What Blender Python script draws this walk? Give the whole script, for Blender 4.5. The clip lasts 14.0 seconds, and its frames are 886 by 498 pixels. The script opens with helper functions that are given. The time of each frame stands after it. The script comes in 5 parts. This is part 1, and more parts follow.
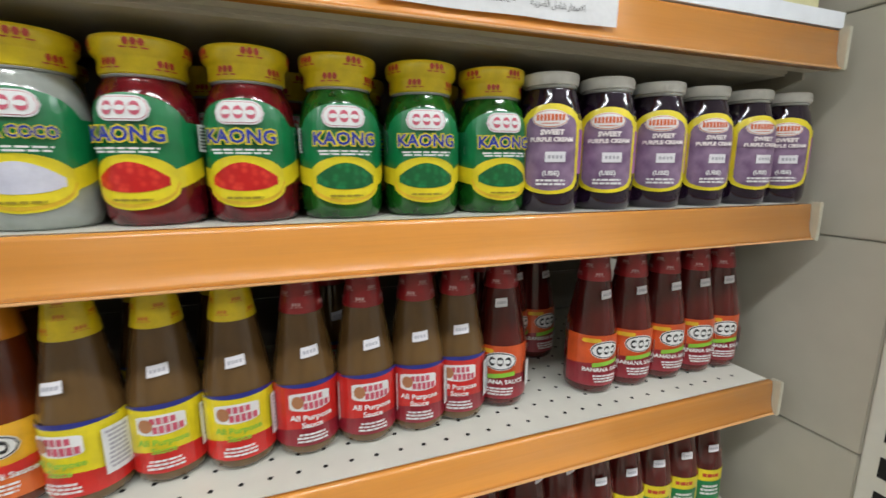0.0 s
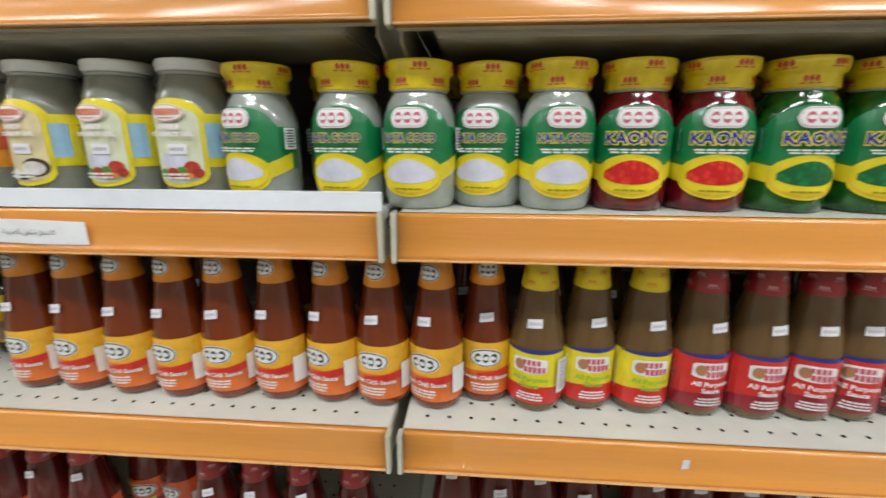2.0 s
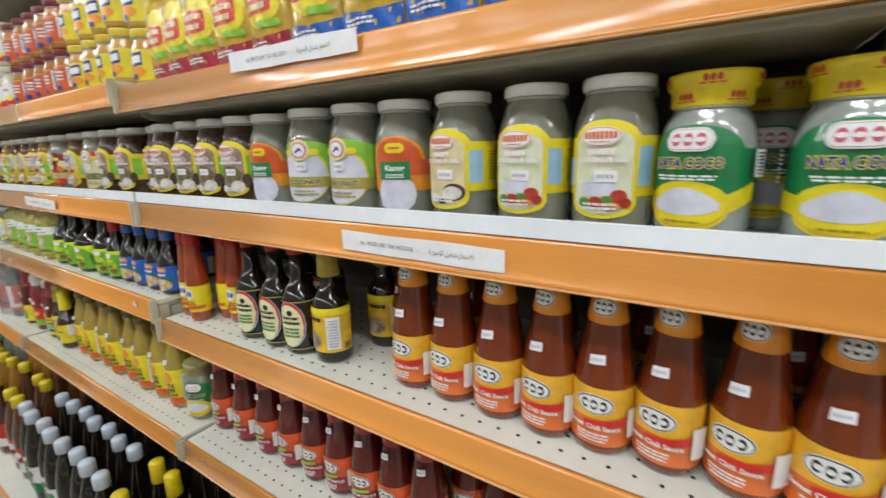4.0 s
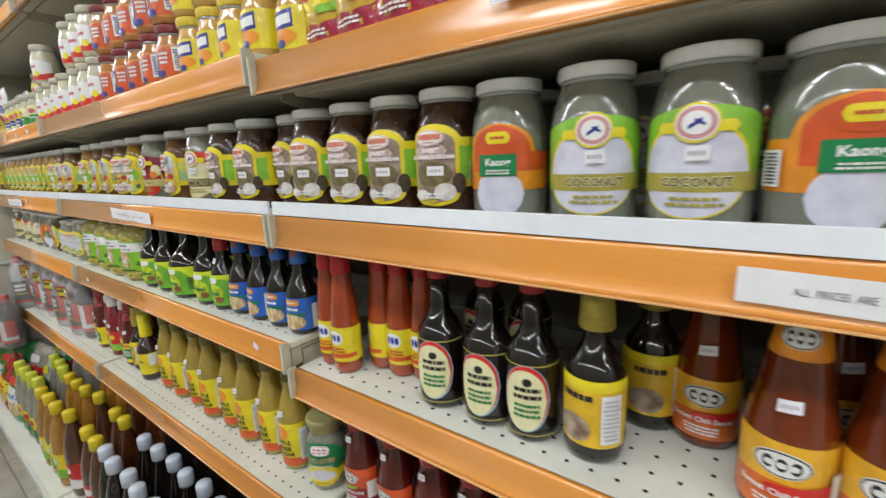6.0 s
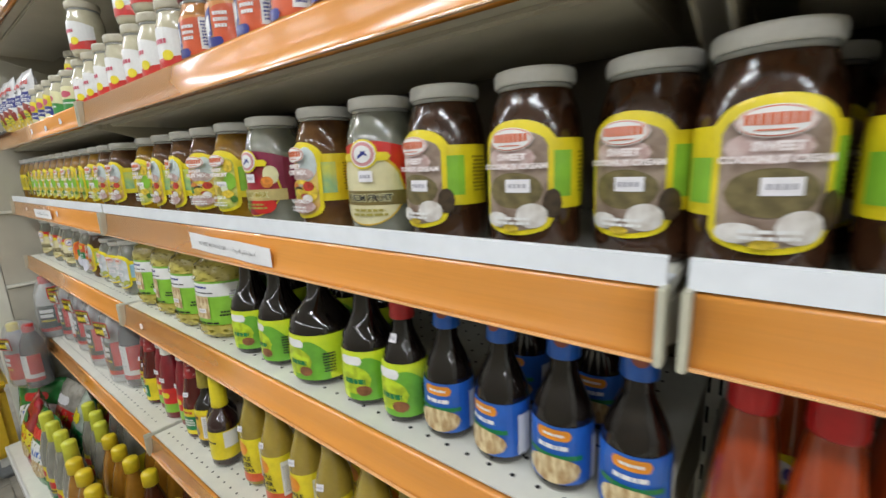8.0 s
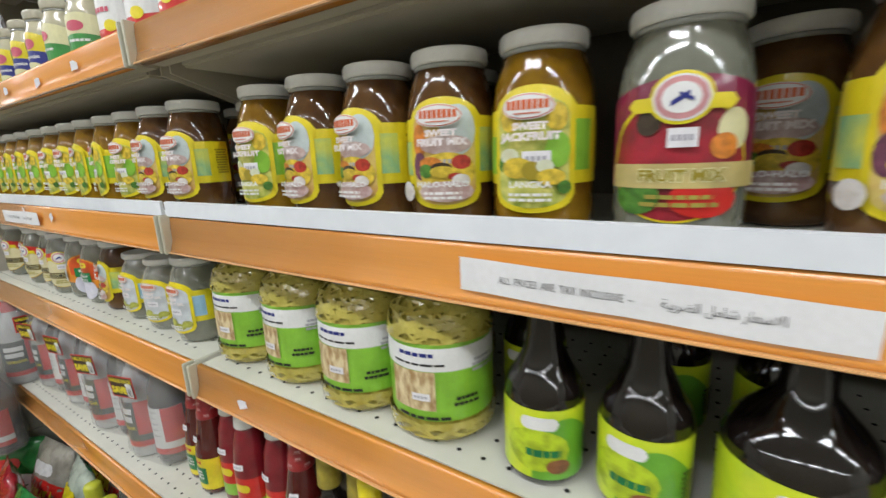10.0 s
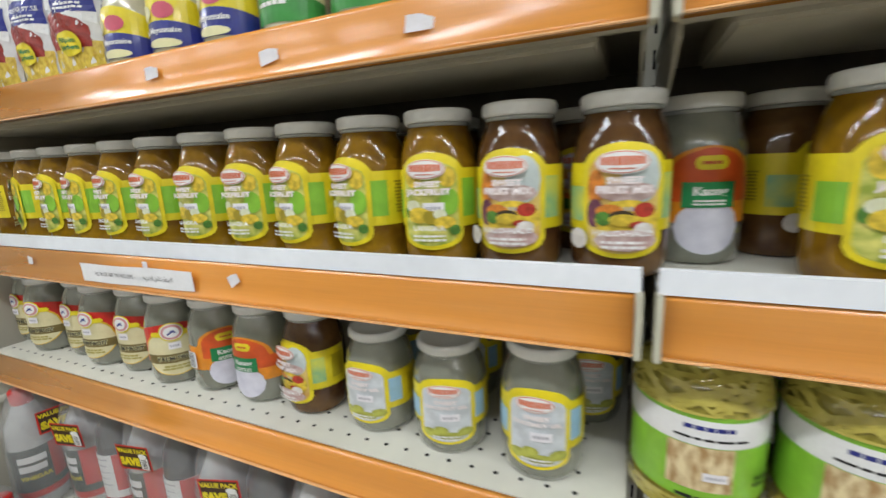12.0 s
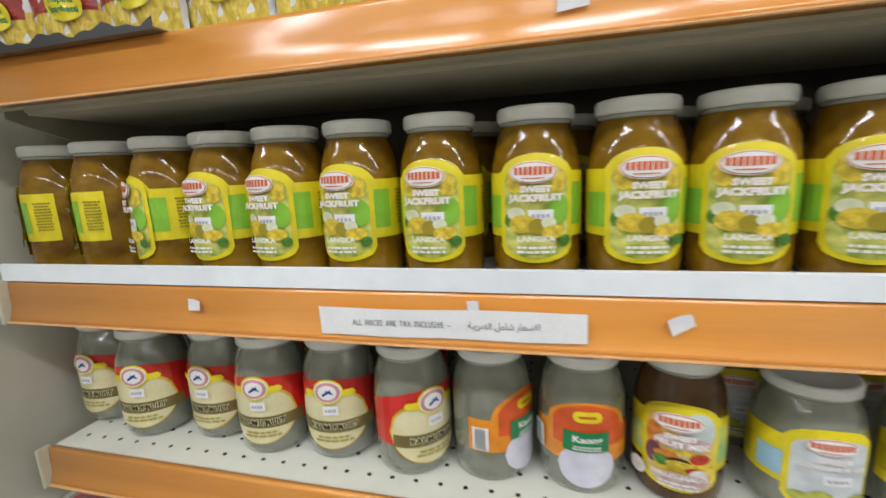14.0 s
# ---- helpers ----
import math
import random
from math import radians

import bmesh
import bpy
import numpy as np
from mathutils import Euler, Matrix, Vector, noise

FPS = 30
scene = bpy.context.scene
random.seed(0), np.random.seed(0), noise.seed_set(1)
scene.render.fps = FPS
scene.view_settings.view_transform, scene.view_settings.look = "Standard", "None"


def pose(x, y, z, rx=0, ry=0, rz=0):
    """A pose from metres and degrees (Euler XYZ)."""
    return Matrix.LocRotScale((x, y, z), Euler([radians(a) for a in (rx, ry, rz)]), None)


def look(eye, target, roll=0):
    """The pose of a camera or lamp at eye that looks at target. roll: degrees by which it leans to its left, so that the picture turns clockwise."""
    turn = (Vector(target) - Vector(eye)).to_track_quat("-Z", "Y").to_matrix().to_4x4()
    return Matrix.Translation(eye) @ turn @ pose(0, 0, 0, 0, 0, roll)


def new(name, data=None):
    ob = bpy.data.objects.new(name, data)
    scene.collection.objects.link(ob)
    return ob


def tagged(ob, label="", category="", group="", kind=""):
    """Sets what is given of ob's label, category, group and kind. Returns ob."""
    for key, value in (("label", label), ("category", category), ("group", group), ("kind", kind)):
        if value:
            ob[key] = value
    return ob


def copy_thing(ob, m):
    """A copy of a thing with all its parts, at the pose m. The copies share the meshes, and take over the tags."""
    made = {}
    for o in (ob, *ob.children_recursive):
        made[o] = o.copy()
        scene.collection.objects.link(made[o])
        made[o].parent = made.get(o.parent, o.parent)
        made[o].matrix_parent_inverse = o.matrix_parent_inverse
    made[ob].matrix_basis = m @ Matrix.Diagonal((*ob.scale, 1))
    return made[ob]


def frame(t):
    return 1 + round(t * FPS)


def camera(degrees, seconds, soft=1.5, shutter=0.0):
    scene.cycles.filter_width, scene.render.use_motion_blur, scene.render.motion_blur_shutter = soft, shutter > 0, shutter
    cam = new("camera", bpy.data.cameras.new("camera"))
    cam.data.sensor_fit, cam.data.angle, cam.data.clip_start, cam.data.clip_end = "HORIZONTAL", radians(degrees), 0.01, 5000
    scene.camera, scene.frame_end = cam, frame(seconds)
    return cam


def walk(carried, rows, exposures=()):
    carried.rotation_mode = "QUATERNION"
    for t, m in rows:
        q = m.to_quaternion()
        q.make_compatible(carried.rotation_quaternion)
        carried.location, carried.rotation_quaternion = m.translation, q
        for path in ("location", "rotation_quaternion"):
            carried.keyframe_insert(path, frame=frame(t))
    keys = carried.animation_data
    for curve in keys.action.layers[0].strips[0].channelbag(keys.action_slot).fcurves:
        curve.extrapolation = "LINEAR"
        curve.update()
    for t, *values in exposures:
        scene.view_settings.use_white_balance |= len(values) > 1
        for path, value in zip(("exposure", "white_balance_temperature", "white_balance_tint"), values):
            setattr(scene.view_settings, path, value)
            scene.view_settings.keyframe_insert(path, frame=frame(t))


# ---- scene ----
cam = camera(92.3, 14.0, shutter=0.33)
PATH = [
    (0, (-0.021, 0.026, 1.242), (0.638, 1.878, 0.871), -0.0),
    (0.5, (-0.088, 0.01, 1.253), (0.423, 1.896, 0.829), 0.8),
    (1, (-0.166, 0.003, 1.259), (0.155, 1.917, 0.778), 1.1),
    (1.5, (-0.225, -0.002, 1.265), (-0.136, 1.933, 0.766), 0.6),
    (2, (-0.302, -0.015, 1.269), (-0.446, 1.914, 0.764), 0.1),
    (2.5, (-0.375, -0.03, 1.268), (-0.753, 1.871, 0.775), -0.5),
    (3, (-0.431, -0.042, 1.272), (-1.038, 1.8, 0.783), -0.9),
    (3.5, (-0.491, -0.034, 1.279), (-1.307, 1.731, 0.816), -1.1),
    (4, (-0.537, 0.002, 1.286), (-1.59, 1.641, 0.831), -1.5),
    (4.2, (-0.564, 0.011, 1.283), (-1.692, 1.605, 0.849), -0.8),
    (6.3, (-1.03, 0.044, 1.272), (-2.204, 1.607, 0.85), -2.9),
    (6.5, (-1.085, 0.058, 1.279), (-2.276, 1.607, 0.849), -3.1),
    (7, (-1.218, 0.116, 1.291), (-2.443, 1.634, 0.849), -3.4),
    (7.5, (-1.364, 0.12, 1.285), (-2.587, 1.649, 0.879), -2.8),
    (9.8, (-2.041, 0.122, 1.272), (-3.132, 1.741, 0.833), -2.4),
    (10, (-2.094, 0.127, 1.263), (-3.158, 1.763, 0.826), -2.5),
    (10.5, (-2.252, 0.109, 1.274), (-3.252, 1.784, 0.835), -2.8),
    (11, (-2.405, 0.058, 1.278), (-3.341, 1.771, 0.844), -2.9),
    (11.5, (-2.548, 0.045, 1.283), (-3.419, 1.797, 0.868), -2.9),
    (12, (-2.746, 0.064, 1.303), (-3.545, 1.851, 0.892), -2.7),
    (12.5, (-2.912, 0.055, 1.302), (-3.629, 1.878, 0.897), -2.5),
    (13, (-3.053, 0.021, 1.303), (-3.7, 1.875, 0.922), -2.3),
    (13.5, (-3.157, 0.003, 1.3), (-3.701, 1.891, 0.928), -2.3),
    (14, (-3.265, 0.063, 1.301), (-3.76, 1.965, 0.931), -2.8),
]
walk(cam, [(t, look(eye, target, roll)) for t, eye, target, roll in PATH], [(0.0, 0.0), (14.0, 0.0)])

# ---- light: rows of fluorescent tubes under the ceiling ----
world = bpy.data.worlds.new("world")
scene.world = world
world.use_nodes = True
world.node_tree.nodes["Background"].inputs[0].default_value = (0.9, 0.95, 1.0, 1)
world.node_tree.nodes["Background"].inputs[1].default_value = 0.12
TUBE_X = [-7.7, -6.0, -4.3, -2.6, -0.9, 0.8, 2.5, 4.1]
TUBE_Z = 2.86
TUBE_ROWS = {-0.90: 10.3, -3.2: 7.5}
for y0, watts in TUBE_ROWS.items():
    for x in TUBE_X:
        for y in (y0 - 0.05, y0 + 0.05):
            lamp = bpy.data.lights.new("tube_light", "AREA")
            lamp.shape, lamp.size, lamp.size_y, lamp.energy, lamp.color = "RECTANGLE", 1.2, 0.03, watts, (0.91, 0.96, 1.0)
            new("tube_light", lamp).matrix_basis = pose(x, y, TUBE_Z - 0.06)

# ---- materials ----
MATS = {}


def mat(name, col, rough=0.45, var=0.10, scale=40.0, bump=0.0, coat=0.0, metal=0.0, stretch=(1, 1, 1), col2=None, mix=0.5, rand=0.0, alpha=1.0, kind="noise", emit=0.0, coat_rough=0.06, trans=0.0, coat_ior=1.5):
    """A procedural surface: base colour, a second colour in a noise pattern, fine grain, bump."""
    if name in MATS:
        return MATS[name]
    m = bpy.data.materials.new(name)
    MATS[name] = m
    m.use_nodes = True
    nt = m.node_tree
    b = nt.nodes["Principled BSDF"]
    b.inputs["Roughness"].default_value = rough
    b.inputs["Metallic"].default_value = metal
    b.inputs["Coat Weight"].default_value = coat
    b.inputs["Transmission Weight"].default_value = trans
    b.inputs["Coat Roughness"].default_value = coat_rough
    b.inputs["Coat IOR"].default_value = coat_ior
    tc = nt.nodes.new("ShaderNodeTexCoord")
    mp = nt.nodes.new("ShaderNodeMapping")
    mp.inputs["Scale"].default_value = stretch
    nt.links.new(tc.outputs["Object"], mp.inputs[0])
    if kind == "cells":
        n1 = nt.nodes.new("ShaderNodeTexVoronoi")
        n1.inputs["Scale"].default_value = scale
    else:
        n1 = nt.nodes.new("ShaderNodeTexNoise")
        n1.inputs["Scale"].default_value = scale
        n1.inputs["Detail"].default_value = 3
    nt.links.new(mp.outputs[0], n1.inputs["Vector"])
    fac = n1.outputs["Distance"] if kind == "cells" else n1.outputs[0]
    ramp = nt.nodes.new("ShaderNodeValToRGB")
    lo, hi = (0.15, 0.6) if kind == "cells" else (0.5 - 0.25 * mix, 0.5 + 0.25 * mix)
    ramp.color_ramp.elements[0].position, ramp.color_ramp.elements[1].position = lo, hi
    c2 = col2 or tuple(min(1.0, c * (1 - 2 * var)) for c in col)
    ramp.color_ramp.elements[0].color, ramp.color_ramp.elements[1].color = (*c2, 1), (*col, 1)
    nt.links.new(fac, ramp.inputs[0])
    n2 = nt.nodes.new("ShaderNodeTexNoise")
    n2.inputs["Scale"].default_value = scale * 7
    nt.links.new(mp.outputs[0], n2.inputs["Vector"])
    mx = nt.nodes.new("ShaderNodeMix")
    mx.data_type, mx.blend_type = "RGBA", "MULTIPLY"
    mx.inputs[0].default_value = 0.12
    nt.links.new(ramp.outputs[0], mx.inputs[6])
    nt.links.new(n2.outputs[0], mx.inputs[7])
    out = mx.outputs[2]
    if rand:
        oi = nt.nodes.new("ShaderNodeObjectInfo")
        hs = nt.nodes.new("ShaderNodeHueSaturation")
        mr = nt.nodes.new("ShaderNodeMapRange")
        mr.inputs[3].default_value, mr.inputs[4].default_value = 1 - rand, 1 + rand
        nt.links.new(oi.outputs["Random"], mr.inputs[0])
        nt.links.new(mr.outputs[0], hs.inputs["Value"])
        nt.links.new(out, hs.inputs["Color"])
        out = hs.outputs[0]
    nt.links.new(out, b.inputs["Base Color"])
    if bump:
        bp = nt.nodes.new("ShaderNodeBump")
        bp.inputs["Strength"].default_value = bump
        bp.inputs["Distance"].default_value = 0.002
        nt.links.new(fac, bp.inputs["Height"])
        nt.links.new(bp.outputs[0], b.inputs["Normal"])
    if alpha < 1:
        b.inputs["Alpha"].default_value = alpha
    if emit:
        nt.links.new(out, b.inputs["Emission Color"])
        b.inputs["Emission Strength"].default_value = emit
    return m


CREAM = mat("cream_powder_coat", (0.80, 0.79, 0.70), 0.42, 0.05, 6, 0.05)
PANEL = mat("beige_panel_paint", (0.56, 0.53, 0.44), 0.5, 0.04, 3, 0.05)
# The same shelf paint as CREAM, coloured darker for the shade under the boards.
UNDER = mat("shaded_shelf_paint", (0.54, 0.50, 0.40), 0.45, 0.05, 5)
# Beige back panels, with the shade behind the goods put into the colour.
BACK = mat("shaded_back_panel", (0.22, 0.20, 0.16), 0.55, 0.06, 4)
ORANGE = mat("orange_price_strip", (0.86, 0.36, 0.07), 0.26, 0.06, 8, 0.02, 1.0, stretch=(0.3, 4, 9), col2=(0.82, 0.31, 0.04), mix=1.4, coat_rough=0.20, coat_ior=1.62)
WHITEPL = mat("white_plastic_lip", (0.85, 0.88, 0.94), 0.3, 0.04, 8)
CLEARPL = mat("clear_strip_edge", (0.86, 0.48, 0.20), 0.2, 0.05, 12, coat=1.0)
HOLE = mat("dark_hole", (0.012, 0.011, 0.01), 0.9, 0.02)
CAPEND = mat("ivory_end_cap", (0.60, 0.58, 0.46), 0.4, 0.06, 20)
PAPER = mat("white_paper", (0.84, 0.84, 0.86), 0.6, 0.03, 30, 0.05)
INK = mat("grey_black_ink", (0.10, 0.10, 0.11), 0.6, 0.05)
STICK = mat("white_price_sticker", (0.82, 0.80, 0.84), 0.5, 0.05, 60)
FAINT = mat("faint_grey_print", (0.45, 0.44, 0.50), 0.6, 0.05)
TILE = mat("worn_floor_tile", (0.44, 0.41, 0.35), 0.25, 0.10, 7, 0.02)
GROUT = mat("floor_grout", (0.32, 0.29, 0.25), 0.8, 0.1, 30)
CEIL = mat("ceiling_board", (0.75, 0.75, 0.72), 0.8, 0.04, 5)
WALL = mat("cream_wall_paint", (0.62, 0.60, 0.54), 0.7, 0.05, 4)
TUBE = mat("lit_tube", (1.0, 0.98, 0.94), 0.4, 0.0, emit=6.0)
STEEL = mat("white_enamel_steel", (0.75, 0.75, 0.73), 0.35, 0.05, 8)


# ---- mesh helpers ----
def mesh_of(bm, name, smooth=False):
    me = bpy.data.meshes.new(name)
    bm.normal_update()
    bm.to_mesh(me)
    bm.free()
    if smooth:
        me.polygons.foreach_set("use_smooth", [True] * len(me.polygons))
    return me


def part(name, data, material, parent=None, label="", smooth=False):
    """One mesh object under a thing, or on its own."""
    me = mesh_of(data, name, smooth) if isinstance(data, bmesh.types.BMesh) else data
    if not me.materials:
        me.materials.append(material)
    ob = new(name, me)
    if parent is not None:
        ob.parent = parent
    if label:
        ob["label"] = label
    return ob


def thing(name, label, category, group="", m=None):
    ob = tagged(new(name), label, category, group)
    ob.empty_display_size = 0.02
    if m is not None:
        ob.matrix_basis = m
    return ob


def box_bm(x0, x1, y0, y1, z0, z1, bev=0.0, bm=None):
    bm = bm or bmesh.new()
    r = bmesh.ops.create_cube(bm, size=1.0)
    for v in r["verts"]:
        v.co = Vector((x0 + (v.co.x + 0.5) * (x1 - x0), y0 + (v.co.y + 0.5) * (y1 - y0), z0 + (v.co.z + 0.5) * (z1 - z0)))
    if bev:
        es = list({e for v in r["verts"] for e in v.link_edges})
        bmesh.ops.bevel(bm, geom=es, offset=bev, segments=2, affect="EDGES")
    return bm


def extrude_x(profile, x0, x1):
    """A closed (y, z) outline drawn out along x, with end faces."""
    bm = bmesh.new()
    a = [bm.verts.new((x0, y, z)) for y, z in profile]
    b = [bm.verts.new((x1, y, z)) for y, z in profile]
    n = len(profile)
    for i in range(n):
        bm.faces.new((a[i], a[(i + 1) % n], b[(i + 1) % n], b[i]))
    bm.faces.new(a[::-1])
    bm.faces.new(b)
    bmesh.ops.recalc_face_normals(bm, faces=bm.faces)
    return bm


def lathe(profile, seg=28, bm=None):
    """A turned body from (radius, height) pairs, closed at both ends."""
    bm = bm or bmesh.new()
    rings = []
    for r, z in profile:
        rings.append([bm.verts.new((r * math.sin(2 * math.pi * i / seg), -r * math.cos(2 * math.pi * i / seg), z)) for i in range(seg)])
    for lo, hi in zip(rings, rings[1:]):
        for i in range(seg):
            bm.faces.new((lo[i], lo[(i + 1) % seg], hi[(i + 1) % seg], hi[i]))
    bm.faces.new(rings[0][::-1])
    bm.faces.new(rings[-1])
    return bm


class Skin:
    """Lays flat artwork round a turned body: u along the girth from the front, v up."""

    def __init__(self, profile):
        outer = sorted(profile, key=lambda p: p[1])
        self.zs, self.rs = [p[1] for p in outer], [p[0] for p in outer]

    def at(self, u, v, off):
        r = float(np.interp(v, self.zs, self.rs)) + off
        a = u / max(self.rs)
        return (r * math.sin(a), -r * math.cos(a), v)

    def patch(self, u0, u1, top, bot, off, n=14, rows=2, bm=None):
        bm = bm or bmesh.new()
        cols = []
        for i in range(n + 1):
            u = u0 + (u1 - u0) * i / n
            t, b = top(u), bot(u)
            cols.append([bm.verts.new(self.at(u, b + (t - b) * j / rows, off)) for j in range(rows + 1)])
        for c, d in zip(cols, cols[1:]):
            for j in range(rows):
                bm.faces.new((c[j], d[j], d[j + 1], c[j + 1]))
        return bm

    def text(self, body, uc, vc, size, off, wide=1.0, bold=0.03):
        cu = bpy.data.curves.new("lettering", "FONT")
        cu.body, cu.size, cu.align_x, cu.align_y, cu.resolution_u = body, size, "CENTER", "CENTER", 2
        cu.offset = bold * size
        ob = new("lettering", cu)
        me = bpy.data.meshes.new_from_object(ob.evaluated_get(bpy.context.evaluated_depsgraph_get()))
        bpy.data.objects.remove(ob)
        for v in me.vertices:
            v.co = self.at(uc + v.co.x * wide, vc + v.co.y, off)
        return me


class Flat(Skin):
    """The same for a flat front at y = 0 facing -y."""

    def __init__(self):
        pass

    def at(self, u, v, off):
        return (u, -off, v)


def const(v):
    return lambda u: v


def ell(uc, vc, a, b):
    def up(u):
        return vc + b * math.sqrt(max(0.0, 1 - ((u - uc) / a) ** 2))

    def dn(u):
        return vc - b * math.sqrt(max(0.0, 1 - ((u - uc) / a) ** 2))

    return up, dn


def pill(uc, vc, a, b):
    """A rounded box."""
    def k(u):
        d = max(0.0, abs(u - uc) - (a - b))
        return b * math.sqrt(max(0.0, 1 - (d / b) ** 2))

    return (lambda u: vc + k(u)), (lambda u: vc - k(u))


def artwork(skin, parent, items):
    """Label pieces in order, each a hair above the one before. The first is the label, the rest its sub-parts."""
    base = None
    for n, it in enumerate(items):
        off = 0.0005 + 0.00035 * n
        kind, name, material = it[0], it[1], it[2]
        a = it[3:]
        if kind == "rect":
            d = skin.patch(a[0], a[1], const(a[3]), const(a[2]), off, n=max(2, int(abs(a[1] - a[0]) / 0.006)), rows=max(2, int((a[3] - a[2]) / 0.008)))
        elif kind == "dome":
            u0, u1, z0, z1, rise, half = a
            d = skin.patch(u0, u1, lambda u: z1 + rise * max(0.0, 1 - (u / half) ** 2) ** 0.5 if abs(u) < half else z1, const(z0), off, n=28, rows=10)
        elif kind == "panel":
            u0, u1, z0, z1, r = a
            c, h = (u0 + u1) / 2, (u1 - u0) / 2

            def arch(u, c=c, h=h, r=r):
                return r * (1 - math.sqrt(max(0.0, 1 - ((u - c) / h) ** 2)))

            d = skin.patch(u0, u1, lambda u: z1 - arch(u), lambda u: z0 + arch(u), off, n=18, rows=10)
        elif kind == "ell":
            up, dn = ell(*a)
            d = skin.patch(a[0] - a[2], a[0] + a[2], up, dn, off, n=18, rows=max(2, int(a[3] / 0.004)))
        elif kind == "pill":
            up, dn = pill(*a)
            d = skin.patch(a[0] - a[2], a[0] + a[2], up, dn, off, n=18)
        elif kind == "rings":
            uc, vc, w, h, cnt = a
            d = bmesh.new()
            for i in range(cnt):
                c = uc + w * ((i + 0.5) / cnt - 0.5)
                up, dn = ell(c, vc, w / cnt * 0.42, h)
                skin.patch(c - w / cnt * 0.42, c + w / cnt * 0.42, up, dn, off, n=8, bm=d)
        elif kind == "bars":
            uc, vc, w, h, cnt = a
            d = bmesh.new()
            rng = random.Random(cnt * 7 + int(w * 1e4))
            for i in range(cnt):
                z = vc + h * (0.5 - (i + 0.5) / cnt)
                ww = w * (0.75 + 0.25 * rng.random())
                u = uc - ww / 2
                while u < uc + ww / 2:
                    l = w * (0.08 + 0.14 * rng.random())
                    skin.patch(u, min(u + l, uc + ww / 2), const(z + h / cnt * 0.28), const(z - h / cnt * 0.28), off, n=2, rows=1, bm=d)
                    u += l + w * 0.03
        elif kind == "slant":
            u0, u1, z0, z1, h = a
            d = skin.patch(u0, u1, lambda u: z0 + (z1 - z0) * (u - u0) / (u1 - u0) + h / 2, lambda u: z0 + (z1 - z0) * (u - u0) / (u1 - u0) - h / 2, off, n=8)
        elif kind == "wave":
            u0, u1, z0, z1, rise = a
            d = skin.patch(u0, u1, lambda u: z1 + rise * math.sin((u - u0) / (u1 - u0) * math.pi), const(z0), off, n=16, rows=8)
        elif kind == "text":
            d = skin.text(a[0], a[1], a[2], a[3], off, a[4] if len(a) > 4 else 1.0, a[5] if len(a) > 5 else 0.03)
        elif kind == "blocks":
            uc, vc, w, h, cnt = a
            d = bmesh.new()
            p = w / cnt
            for i in range(cnt):
                c, hh = uc - w / 2 + (i + 0.5) * p, h * (0.82 + 0.18 * math.cos((i + 0.5 - cnt / 2) / cnt * math.pi))
                skin.patch(c - 0.37 * p, c + 0.37 * p, const(vc + hh / 2), const(vc - hh / 2), off, n=1, rows=1, bm=d)
        elif kind == "marks":
            v0, v1, cnt, step = a
            e = step / 0.0165
            d = bmesh.new()
            for i in range(cnt):
                c, v = (i - cnt / 2) * step, (v0, v1)[i % 2]
                for k in (-1, 0, 1):
                    up, dn = ell(c + k * 0.0036 * e, v, 0.0016 * e, 0.0021 * e)
                    skin.patch(c + (k * 0.0036 - 0.0016) * e, c + (k * 0.0036 + 0.0016) * e, up, dn, off, n=6, rows=1, bm=d)
                    skin.patch(c + (k * 0.0052 - 0.0018) * e, c + (k * 0.0052 + 0.0018) * e, const(v - 0.0027 * e), const(v - 0.0035 * e), off, n=1, rows=1, bm=d)
        elif kind == "strips":
            v0, v1, cnt, seed = a
            d = bmesh.new()
            rng = random.Random(seed)
            for i in range(cnt):
                c, v, tilt, l = rng.uniform(-0.17, 0.17), rng.uniform(v0, v1), rng.choice((-1, 1)) * rng.uniform(0.05, 0.9), rng.uniform(0.012, 0.030)
                w, o = rng.uniform(0.0013, 0.0027), off + 0.0004 * rng.random()
                bow = rng.uniform(-0.003, 0.003)
                skin.patch(c - l, c + l, lambda u: min(v1, max(v0, v + tilt * (u - c) + bow * (1 - ((u - c) / l) ** 2)) + w), lambda u: max(v0, min(v1, v + tilt * (u - c) + bow * (1 - ((u - c) / l) ** 2)) - w), o, n=5, rows=1, bm=d)
        ob = part(name, d, material, base or parent)
        if kind in ("bars", "blocks", "rings", "marks", "strips"):
            ob["kind"] = "stuff"
        if base is None:
            base = ob
    return base


def sticker(skin, parent, u, v, w=0.02, h=0.011, tilt=0.0):
    ob = part("price_sticker", skin.patch(u - w / 2, u + w / 2, lambda s: v + h / 2 + tilt * (s - u), lambda s: v - h / 2 + tilt * (s - u), 0.0042, n=4, rows=1), STICK, parent, "small white paper price sticker")
    bm = bmesh.new()
    for k in range(4):
        a = u - w * 0.36 + k * w * 0.19
        skin.patch(a, a + w * 0.12, lambda s: v + h * 0.16 + tilt * (s - u), lambda s: v - h * 0.16 + tilt * (s - u), 0.0046, n=1, rows=1, bm=bm)
    part("printed_price", bm, FAINT, ob)


# ---- containers ----
def jar_profile(r, h, rl, lid):
    s = h - lid
    return [(r * 0.84, 0.0), (r * 0.93, 0.003), (r * 0.985, 0.010), (r, 0.020), (r, s * 0.64), (r * 0.985, s * 0.73), (r * 0.94, s * 0.82), (r * 0.86, s * 0.90), (rl * 0.97, s * 0.955), (rl * 0.95, s)]


